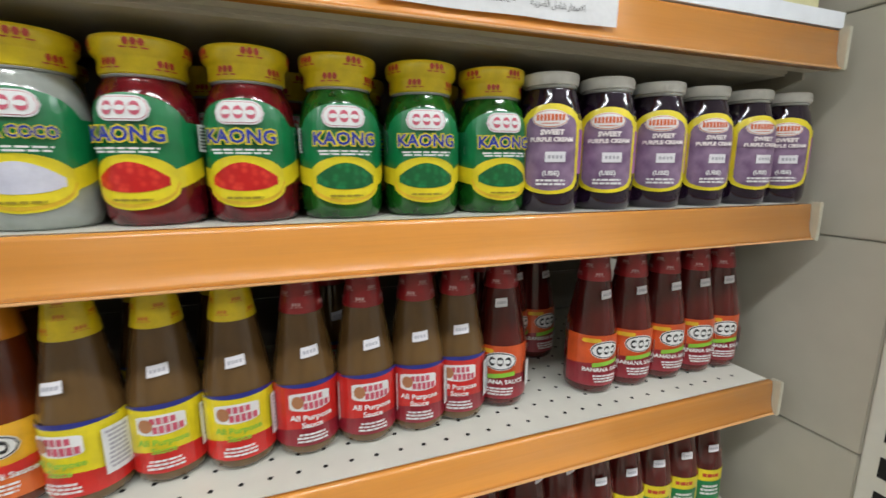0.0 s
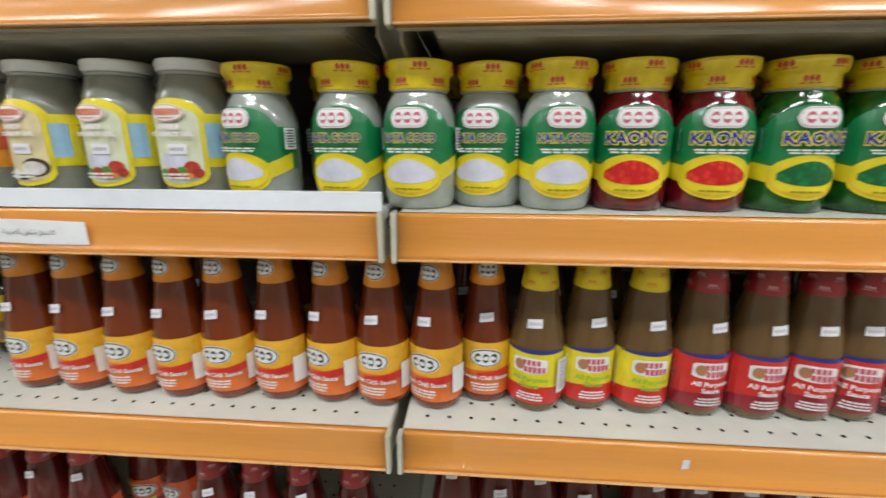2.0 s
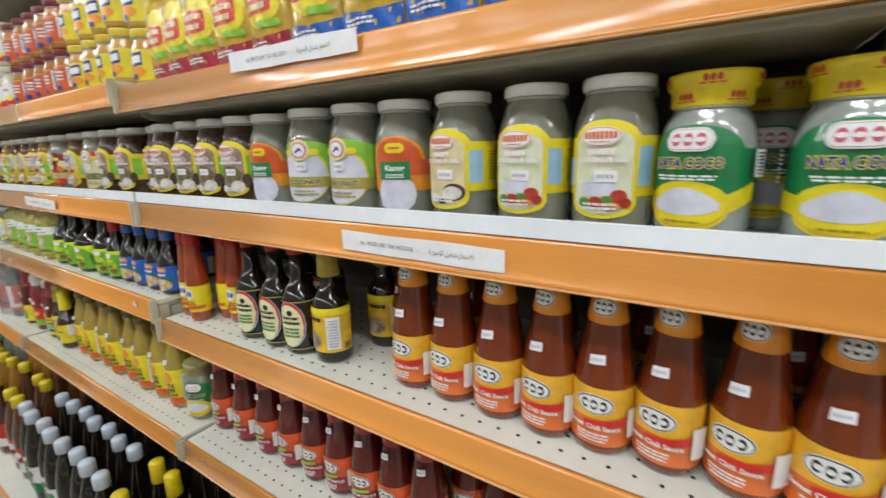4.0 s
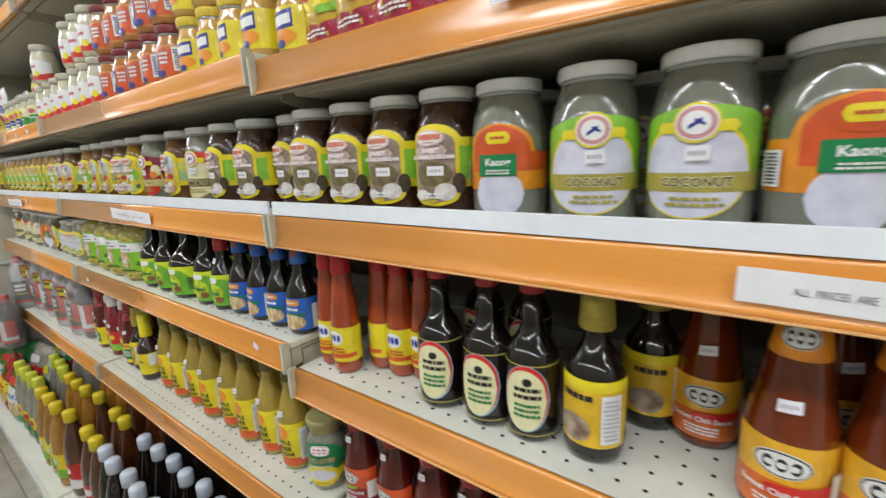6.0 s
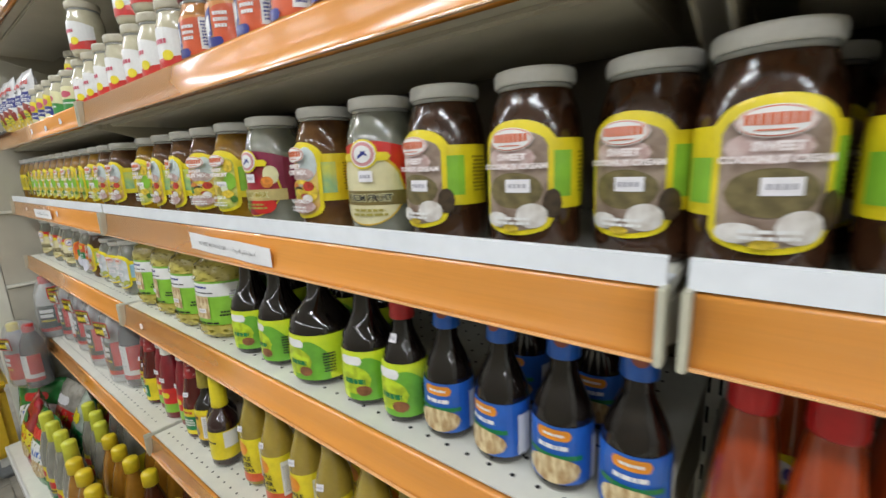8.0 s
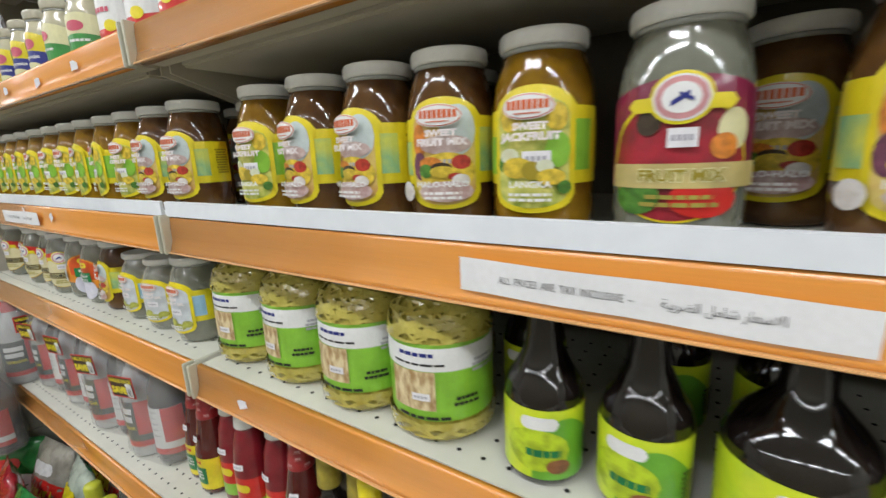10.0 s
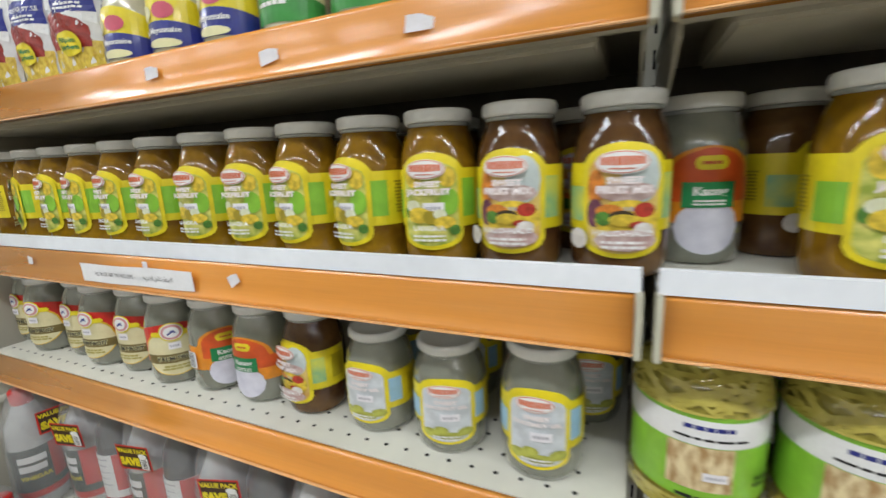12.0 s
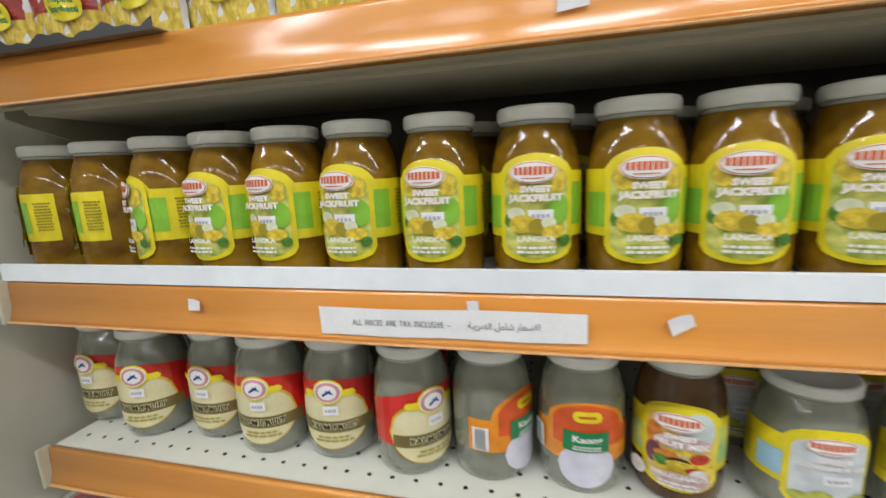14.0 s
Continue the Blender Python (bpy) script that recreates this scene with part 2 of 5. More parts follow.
def lid_profile(r, z0, z1):
    return [(r * 0.97, z0), (r, z0 + 0.0015), (r, z1 - 0.003), (r * 0.97, z1 - 0.0008), (r * 0.90, z1), (r * 0.86, z1 - 0.001), (r * 0.3, z1 - 0.001)]


def glass_jar(name, label, r, h, rl, lid, body, lidmat, items, stick=None, group="", film=None, seal=False):
    t = thing(name, label, "jar", group)
    p = jar_profile(r, h, rl, lid)
    b = part("glass_body", lathe(p), body, t, smooth=True)
    seam = part("glass_neck", lathe([(rl * 0.985, h - lid - 0.004), (rl * 1.01, h - lid - 0.002), (rl * 0.985, h - lid)]), GLASSY, b, smooth=True)
    z0 = h - lid
    cover = [(rl * 1.00, z0 - 0.002), (rl * 1.06, z0), (rl * 1.045, z0 + 0.010), (rl * 1.08, z0 + 0.0125), (rl * 1.17, z0 + 0.0150), (rl * 1.19, h - 0.004), (rl * 1.16, h - 0.001), (rl * 1.02, h), (rl * 0.3, h - 0.001)]
    l = part("lid", lathe(cover if seal else lid_profile(rl * 1.06, z0, h)), lidmat, t, smooth=True)
    ribs = bmesh.new()
    for i in range(0 if seal else 36):
        a = 2 * math.pi * i / 36
        c, s = math.cos(a), math.sin(a)
        rr = rl * 1.06
        vs = [ribs.verts.new((x * c - y * s, x * s + y * c, z)) for x, y, z in ((rr + 0.0005, -0.001, h - lid + 0.002), (rr + 0.0005, 0.001, h - lid + 0.002), (rr + 0.0005, 0.001, h - 0.004), (rr + 0.0005, -0.001, h - 0.004))]
        ribs.faces.new(vs)
    if seal:
        ribs.free()
    else:
        part("lid_ribs", ribs, lidmat, l)
    sk = Skin(p)
    if film:
        artwork(Skin(cover[:7]), l, film)
    artwork(sk, t, items)
    if stick:
        sticker(sk, t, *stick)
    return t


def bottle(name, label, profile, body, cap, items, cap_items=(), stick=None, capmat=None, neck_items=(), group=""):
    t = thing(name, label, "bottle", group)
    part("glass_body", lathe(profile, 24), body, t, smooth=True)
    c = part("cap", lathe(cap, 20), capmat, t, smooth=True)
    sk = Skin(profile)
    if cap_items:
        artwork(Skin(cap), c, cap_items)
    artwork(sk, t, items)
    if neck_items:
        artwork(sk, t, neck_items)
    if stick:
        sticker(sk, t, *stick)
    return t


def stock(proto, places, rng, wobble=14.0):
    """Sets a kind of article at (x, y, z[, turn]); the first place takes the original."""
    for i, pl in enumerate(places):
        turn = pl[3] if len(pl) > 3 else rng.uniform(-wobble, wobble)
        m = pose(pl[0], pl[1], pl[2], 0, 0, turn)
        if len(pl) > 4:
            m = m @ Matrix.Diagonal((1.0, 1.0, pl[4], 1.0))
        if i == 0:
            proto.matrix_basis = m
        else:
            copy_thing(proto, m)


GLASSY = mat("clear_glass_rim", (0.35, 0.36, 0.34), 0.08, 0.05, 30, coat=1.0)

# ---- the shell of the shop ----
R_END, J1, J2, J3, L_END = 0.665, -0.39, -1.56, -2.73, -3.90
FRONT, REAR = 0.41, 0.80
tagged(part("ceiling", box_bm(-9, 5, -4, 3, 3.0, 3.1), CEIL), "white ceiling boards over the aisle", "ceiling", kind="structure")
tagged(part("wall_south", box_bm(-9, 5, -4.1, -4.0, 0, 3.0), WALL), "cream painted shop wall", "wall", kind="structure")
tagged(part("wall_north", box_bm(-9, 5, 3.0, 3.1, 0, 3.0), WALL), "cream painted shop wall", "wall", kind="structure")
tagged(part("wall_west", box_bm(-9.1, -9.0, -4.1, 3.1, 0, 3.0), WALL), "cream painted shop wall", "wall", kind="structure")
tagged(part("wall_east", box_bm(5.0, 5.1, -4.1, 3.1, 0, 3.0), WALL), "cream painted shop wall", "wall", kind="structure")
floor = tagged(part("floor", box_bm(-9, 5, -4, 3, -0.1, -0.006), GROUT), "grey beige worn shop floor tiles", "floor", kind="structure")
tile_me = mesh_of(box_bm(-0.198, 0.198, -0.198, 0.198, -0.006, 0.0, 0.001), "tile")
tile_me.materials.append(TILE)
for i in range(18):
    for j in range(6):
        ob = new("tile", tile_me)
        ob.parent = floor
        ob.location = (-7.0 + 0.4 * i, -1.6 + 0.4 * j, 0)
rest = bmesh.new()
for i in range(35):
    for j in range(17):
        x, y = -9 + 0.4 * i + 0.2, -4 + 0.4 * j + 0.2
        if not (-7.25 < x < 0.05 and -1.85 < y < 0.65):
            box_bm(x - 0.198, x + 0.198, y - 0.198, y + 0.198, -0.006, -0.001, 0, rest)
tagged(part("tiles", rest, TILE, floor), kind="stuff")

for x, y0 in ((x, y) for x in TUBE_X for y in TUBE_ROWS):
    f = thing("ceiling_light", "white twin fluorescent tube ceiling fitting", "ceiling light", "ceiling lights", pose(x, y0, TUBE_Z))
    part("housing", box_bm(-0.64, 0.64, -0.10, 0.10, 0.0, 0.14, 0.006), STEEL, f)
    for y in (-0.05, 0.05):
        tube = part("tube", lathe([(0.006, -0.6), (0.013, -0.59), (0.013, 0.59), (0.006, 0.6)], 12), TUBE, f, smooth=True)
        tube.matrix_basis = pose(0, y, -0.022, 0, 90, 0)

# the gondola across the aisle, behind the camera
op = thing("opposite_shelving", "beige steel shelving across the aisle, plain backs", "shelving", m=pose(0, 0, 0))
part("back_panel", box_bm(-4.2, 1.2, -1.62, -1.56, 0.0, 1.85, 0.004), PANEL, op)
part("base", box_bm(-4.2, 1.2, -1.559, -1.20, 0.0, 0.2, 0.004), CREAM, op)

# ---- the shelving along the aisle ----
BAYS = [(J1, R_END), (J2, J1), (J3, J2), (L_END, J3)]
LEVELS = {"A": (1.416, 1.421, 1.436, 1.436), "B": (1.194,) * 4, "C": (0.934, 0.934, 0.974, 0.974), "D": (0.678, 0.622, 0.622, 0.622), "S": (1.785,) * 4}
LIPS = {("B", 1), ("B", 2), ("B", 3), ("A", 0)}


def strip_profile(z, y):
    """The face of a price strip, 46 mm high, flaring out at the foot."""
    pts = []
    for k in range(13):
        a = k / 12
        pts.append((y - 0.0015 * math.sin(math.pi * a) - 0.0065 * max(0.0, (a - 0.5) / 0.5) ** 2, z - 0.046 * a))
    return pts + [(y + 0.006, z - 0.048), (y + 0.006, z + 0.001)]


def shelf(level, bay):
    x0, x1 = BAYS[bay]
    if level == "C" and bay == 0:
        x1 = 0.642
    z = LEVELS[level][bay]
    g = 0.010
    s = thing("shelf", "cream perforated steel shelf with an orange price strip", "shelf", "gondola shelves")
    part("board", box_bm(x0 + 0.008, x1 - 0.008, FRONT + 0.007, REAR, z - 0.012, z, 0.002), CREAM, s)
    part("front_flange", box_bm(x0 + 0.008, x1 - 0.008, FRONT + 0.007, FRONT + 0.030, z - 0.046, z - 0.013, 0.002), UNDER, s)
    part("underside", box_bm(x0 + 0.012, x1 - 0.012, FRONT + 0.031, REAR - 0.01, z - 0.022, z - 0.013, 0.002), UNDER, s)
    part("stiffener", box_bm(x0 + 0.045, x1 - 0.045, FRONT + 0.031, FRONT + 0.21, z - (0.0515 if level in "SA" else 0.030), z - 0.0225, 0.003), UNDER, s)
    p = part("price_strip", extrude_x(strip_profile(z, FRONT), x0 + g, x1 - g), ORANGE, s, "glossy orange plastic price strip", smooth=False)
    me = p.data
    me.polygons.foreach_set("use_smooth", [abs(f.normal.x) < 0.5 for f in me.polygons])
    part("strip_rail", box_bm(x0 + g, x1 - g, FRONT - 0.0095, FRONT - 0.004, z - 0.0485, z - 0.0462, 0.0008), CLEARPL, p, "clear plastic lower edge")
    for x in (x0 + 0.0068, x1 - 0.0068):
        part("end_cap", box_bm(x - 0.0027, x + 0.0027, FRONT - 0.012, FRONT + 0.004, z - 0.050, z + 0.003, 0.001), CAPEND, s, "ivory plastic strip end")
    for x in (x0 + 0.012, x1 - 0.012):
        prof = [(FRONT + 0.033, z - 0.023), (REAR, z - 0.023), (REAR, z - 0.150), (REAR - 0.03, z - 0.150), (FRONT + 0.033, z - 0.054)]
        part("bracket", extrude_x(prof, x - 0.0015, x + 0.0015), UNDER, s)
    if (level, bay) in LIPS:
        part("front_lip", extrude_x([(FRONT - 0.002, z + 0.002), (FRONT - 0.002, z + 0.021), (FRONT + 0.002, z + 0.022), (FRONT + 0.003, z + 0.004), (FRONT + 0.03, z + 0.003), (FRONT + 0.03, z + 0.001)], x0 + 0.006, x1 - 0.006), WHITEPL, s, "white plastic front lip")
    if level in "CD":
        bm = bmesh.new()
        n = int((x1 - x0 - 0.05) / 0.027)
        for r in range(11):
            for i in range(n):
                cx, cy = x0 + 0.035 + 0.027 * i, FRONT + 0.032 + 0.030 * r
                vs = [bm.verts.new((cx + 0.0027 * math.cos(k * math.pi / 4), cy + 0.0027 * math.sin(k * math.pi / 4), z + 0.0006)) for k in range(8)]
                bm.faces.new(vs)
        tagged(part("perforation", bm, HOLE, s), kind="stuff")
    return s


for bay in range(4):
    for level in "SABCD":
        shelf(level, bay)


def base_shelf(bay):
    x0, x1 = BAYS[bay]
    s = thing("base_shelf", "deep cream base shelf standing on a kick plate", "shelf", "gondola shelves")
    part("board", box_bm(x0 + 0.004, x1 - 0.004, 0.216, REAR, 0.185, 0.22, 0.003), CREAM, s)
    part("kick_plate", box_bm(x0 + 0.004, x1 - 0.004, 0.25, REAR, 0.0, 0.184, 0.003), CREAM, s)
    part("price_strip", box_bm(x0 + 0.01, x1 - 0.01, 0.208, 0.2155, 0.176, 0.221, 0.002), ORANGE if bay < 3 else STEEL, s)


for bay in range(4):
    base_shelf(bay)

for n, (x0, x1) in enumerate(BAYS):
    b = thing("back_panel_bay", "beige steel back panels of the shelving, darkened for shade", "back panel", "back panels")
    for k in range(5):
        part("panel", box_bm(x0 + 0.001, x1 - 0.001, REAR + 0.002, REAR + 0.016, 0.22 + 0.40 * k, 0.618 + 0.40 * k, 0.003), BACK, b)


def upright(x, y=REAR):
    u = thing("upright_post", "cream slotted steel upright post", "post", "upright posts")
    part("post", box_bm(x - 0.015, x + 0.015, y - 0.012, y + 0.03, 0.0, 2.25, 0.002), CREAM, u)
    bm = bmesh.new()
    for k in range(44):
        z = 0.12 + 0.048 * k
        for s in (-0.007, 0.007):
            box_bm(x + s - 0.002, x + s + 0.002, y - 0.0128, y - 0.0122, z, z + 0.026, 0, bm)
    tagged(part("slot", bm, HOLE, u), kind="stuff")


for x in (J1, J2, J3):
    upright(x)


def end_panel(x, side):
    e = thing("end_panel", "beige steel end panels closing the shelving run", "end panel", "end panels")
    zs = [0.0, 0.42, 0.842, 1.146, 1.452, 1.85, 2.25]
    for a, b in zip(zs, zs[1:]):
        part("panel", box_bm(x, x + 0.02 * side, 0.335, REAR + 0.03, a + 0.0012, b - 0.0012, 0.0016) if side > 0 else box_bm(x - 0.02, x, 0.335, REAR + 0.03, a + 0.0012, b - 0.0012, 0.0016), PANEL, e)
    xa, xb = sorted((x - 0.004 * side, x + 0.026 * side))
    post = part("front_post", box_bm(xa, xb, 0.27, 0.333, 0.0, 2.25, 0.003), CREAM, e, "cream slotted post")
    for k in range(40 if side > 0 else 0):
        z = 0.10 + 0.052 * k
        face = x - 0.0046 * side
        part("slot", box_bm(min(face, face + 0.0005), max(face, face + 0.0005), 0.285, 0.312, z, z + 0.030), HOLE, post)


end_panel(0.715, 1)
end_panel(-3.96, -1)
part_ledge = thing("panel_rail", "cream steel rail along the end panel", "rail")
part("rail", box_bm(-3.96, -3.945, 0.335, REAR, 0.845, 0.857, 0.002), CREAM, part_ledge)
part("rail", box_bm(-3.96, -3.945, 0.335, REAR, 1.146, 1.156, 0.002), CREAM, part_ledge)

# ---- notices and tags on the strips ----
flat = Flat()
ARABIC = "\ufe8d\ufefb\ufeb3\ufecc\ufe8e\ufead \ufeb7\ufe8e\ufee3\ufede \ufe8d\ufedf\ufec0\ufeae\ufef3\ufe92\ufe94"[::-1]


def notice(x0, x1, z0, tilt=0.0):
    n = thing("price_notice", "white paper strip reading all prices are tax inclusive", "notice", "paper notices", pose((x0 + x1) / 2, FRONT - 0.0075, z0, 2, tilt, 0))
    w = x1 - x0
    bm = flat.patch(-w / 2, w / 2, lambda u: 0.0265 + 0.0006 * math.sin(u * 40), lambda u: 0.0005 * math.sin(u * 55 + 1), 0.0, n=12, rows=1)
    p = part("paper", bm, PAPER, n)
    part("lettering", flat.text("ALL  PRICES  ARE  TAX  INCLUSIVE  \u2013", -0.040, 0.0125, 0.0080, 0.0006, 0.70, 0.0), INK, p)
    part("script_line", flat.text(ARABIC, 0.052, 0.0130, 0.0088, 0.0006, 0.8, 0.0), INK, p)


notice(-0.955, -0.717, 1.157, 0.6)
notice(-2.258, -2.020, 1.156, 1.0)
notice(-3.475, -3.237, 1.155, -0.6)
notice(-1.158, -0.905, 1.402, 0.8)
notice(0.055, 0.298, 1.380, -0.4)


def tag(x, z, w, tilt=0.0):
    t = thing("price_tag", "small torn white price tag on the strip", "price tag", "price tags", pose(x, FRONT - 0.0055, z, 3, tilt, 0))
    part("paper", flat.patch(-w / 2, w / 2, lambda u: 0.007 - 0.15 * abs(u), lambda u: -0.006 + 0.2 * u, 0.0, n=4, rows=1), STICK, t)


for x, z, w, a in ((-1.655, 0.952, 0.016, 20), (-2.604, 0.948, 0.02, -12), (-3.169, 1.176, 0.018, -20), (-3.074, 1.409, 0.024, 0), (-3.25, 1.414, 0.022, 6), (-3.33, 1.183, 0.01, 0), (-3.62, 1.176, 0.014, 10), (-2.91, 1.413, 0.026, 12), (-0.06, 0.915, 0.008, 0)):
    tag(x, z, w, a)

# ---- goods: jars ----
rng = random.Random(11)
W = mat("label_white", (0.82, 0.82, 0.82), 0.4, 0.03)
WHITE_LID = mat("white_tin_lid", (0.86, 0.86, 0.83), 0.35, 0.05, 30, 0.03)
YLID = mat("yellow_shrink_seal", (0.88, 0.66, 0.015), 0.3, 0.08, 60, 0.15, 0.3)
RPRINT = mat("red_print", (0.62, 0.06, 0.03), 0.4, 0.1)
PINK = mat("rose_logo_print", (0.62, 0.10, 0.16), 0.4, 0.05)
LGREEN = mat("deep_green_label", (0.005, 0.21, 0.065), 0.3, 0.08, 30, coat=0.3)
LYEL = mat("yellow_label", (0.85, 0.70, 0.02), 0.3, 0.08, 30, coat=0.3)
LBLUE = mat("blue_lettering", (0.02, 0.04, 0.36), 0.35, 0.05)
GOLDY = mat("amber_label", (0.82, 0.52, 0.03), 0.35, 0.12, 50)
RED = mat("red_label", (0.66, 0.025, 0.02), 0.3, 0.08, 40, coat=0.3)
DRED = mat("dark_red_label", (0.30, 0.015, 0.03), 0.3, 0.10, 40, coat=0.3)
ORLAB = mat("orange_label", (0.85, 0.30, 0.02), 0.3, 0.1, 40, coat=0.3)
VERM = mat("vermilion_label", (0.72, 0.10, 0.02), 0.3, 0.12, 30, coat=0.3)
LIME = mat("lime_label", (0.27, 0.58, 0.05), 0.3, 0.08, 30, coat=0.3)
LIMEY = mat("lime_yellow_label", (0.72, 0.80, 0.03), 0.3, 0.08, 30, coat=0.3, col2=(0.48, 0.68, 0.03), mix=0.8)
SKY = mat("pale_blue_label", (0.35, 0.58, 0.78), 0.35, 0.06)
ROYAL = mat("royal_blue_label", (0.02, 0.13, 0.55), 0.3, 0.08, 30, coat=0.3)
NAVY = mat("navy_label", (0.02, 0.03, 0.25), 0.3, 0.08, 30, coat=0.3)
CREAML = mat("cream_label", (0.80, 0.76, 0.45), 0.4, 0.05)
GOLD = mat("olive_gold_band", (0.42, 0.36, 0.07), 0.35, 0.10, 50)
GOLDDK = mat("dark_olive_lettering", (0.12, 0.09, 0.02), 0.4, 0.05)
LILAC = mat("lilac_label", (0.30, 0.20, 0.31), 0.35, 0.15, 60, col2=(0.15, 0.08, 0.17), mix=0.8)
MAUVE = mat("magenta_label", (0.45, 0.14, 0.45), 0.35, 0.1)
BLACKP = mat("black_print", (0.015, 0.015, 0.018), 0.4, 0.05)
LEAFY = mat("jackfruit_picture", (0.76, 0.72, 0.20), 0.35, 0.1, 85, col2=(0.30, 0.38, 0.05), mix=0.7)
TEAL = mat("yellow_teal_fade", (0.80, 0.72, 0.04), 0.35, 0.1, 28, col2=(0.10, 0.42, 0.30), mix=0.9)
MIST = mat("misty_blue_print", (0.62, 0.70, 0.70), 0.35, 0.08, 60)
ROSEW = mat("rosy_white_print", (0.70, 0.58, 0.56), 0.35, 0.1, 120, col2=(0.50, 0.32, 0.30), mix=0.7)
C_MIX = mat("amber_brown_fruit_in_glass", (0.150, 0.075, 0.020), 0.08, 0.2, 32, 0.05, 0.0, rand=0.10, col2=(0.055, 0.020, 0.010), mix=0.8)
FRUITS = mat("fruit_salad_picture", (0.82, 0.64, 0.10), 0.35, 0.1, 110, col2=(0.48, 0.06, 0.02), mix=0.35)
BERRY = mat("berry_picture", (0.50, 0.42, 0.16), 0.35, 0.1, 120, col2=(0.45, 0.05, 0.03), mix=0.4)
COCOP = mat("coconut_picture", (0.52, 0.42, 0.32), 0.35, 0.1, 60, col2=(0.16, 0.09, 0.06), mix=0.7)
PALEP = mat("pale_picture", (0.74, 0.78, 0.62), 0.4, 0.08, 50, col2=(0.62, 0.62, 0.40), mix=0.8)
NOODLE = mat("bamboo_shoot_picture", (0.78, 0.66, 0.40), 0.4, 0.1, 160, col2=(0.40, 0.24, 0.10), mix=0.5, stretch=(1, 1, 0.35))
SILVERW = mat("milky_picture", (0.70, 0.70, 0.80), 0.35, 0.06, 60, col2=(0.55, 0.55, 0.66), mix=0.9)
CREAMT = mat("pinkish_white_lettering", (0.86, 0.78, 0.78), 0.4, 0.05)
EMBRED = mat("orange_red_emblem_print", (0.70, 0.13, 0.03), 0.4, 0.05)
SEALP = mat("orange_seal_print", (0.78, 0.26, 0.02), 0.4, 0.1)
OLIVEP = mat("olive_small_print", (0.36, 0.28, 0.02), 0.4, 0.05)
COCOW = mat("white_coconut_picture", (0.82, 0.80, 0.78), 0.4, 0.1, 90, col2=(0.55, 0.50, 0.46), mix=0.8)
FR_RED = mat("red_fruit_print", (0.55, 0.05, 0.03), 0.35, 0.2, 160)
FR_YEL = mat("yellow_fruit_print", (0.85, 0.62, 0.06), 0.35, 0.2, 160)
FR_GRN = mat("green_fruit_print", (0.10, 0.28, 0.04), 0.35, 0.2, 160)
FR_ORG = mat("orange_fruit_print", (0.80, 0.27, 0.04), 0.35, 0.2, 160)
FR_DRK = mat("dark_fruit_print", (0.07, 0.045, 0.025), 0.35, 0.2, 160)
# contents seen through the glass
C_CLEAR = mat("clear_syrup_glass", (0.50, 0.51, 0.42), 0.10, 0.12, 26, 0.08, 1.0, rand=0.08, col2=(0.33, 0.35, 0.27), mix=1.2, trans=0.55)
C_NATA = mat("white_jelly_in_glass", (0.60, 0.65, 0.60), 0.10, 0.12, 30, 0.08, 1.0, rand=0.06, col2=(0.36, 0.41, 0.38), mix=1.0, trans=0.35)
C_RED = mat("crimson_fruit_in_glass", (0.17, 0.006, 0.012), 0.10, 0.2, 60, 0.05, 0.45, col2=(0.07, 0.003, 0.006), mix=0.8)
C_GREEN = mat("green_fruit_in_glass", (0.012, 0.12, 0.012), 0.10, 0.2, 60, 0.05, 0.45, col2=(0.004, 0.045, 0.006), mix=0.8)
C_PURP = mat("dark_purple_spread_in_glass", (0.018, 0.007, 0.022), 0.10, 0.2, 40, 0.05, 0.45)
C_AMBER = mat("amber_fruit_in_glass", (0.33, 0.18, 0.009), 0.08, 0.2, 32, 0.05, 0.0, rand=0.10, col2=(0.12, 0.050, 0.004), mix=0.8)
C_BROWN = mat("brown_spread_in_glass", (0.055, 0.022, 0.010), 0.16, 0.2, 40, 0.05, 0.45)
C_OLIVE = mat("pickled_strips_in_glass", (0.44, 0.38, 0.075), 0.12, 0.2, 120, 0.25, 0.45, col2=(0.26, 0.22, 0.035), mix=0.6, stretch=(1, 1, 0.3))
C_DRED = mat("red_fruit_mix_in_glass", (0.13, 0.085, 0.04), 0.10, 0.3, 70, 0.05, 0.8, col2=(0.07, 0.04, 0.015), mix=0.8)

SEAL = [("marks", "seal_print", RPRINT, 0.1310, 0.1452, 9, 0.0235)]


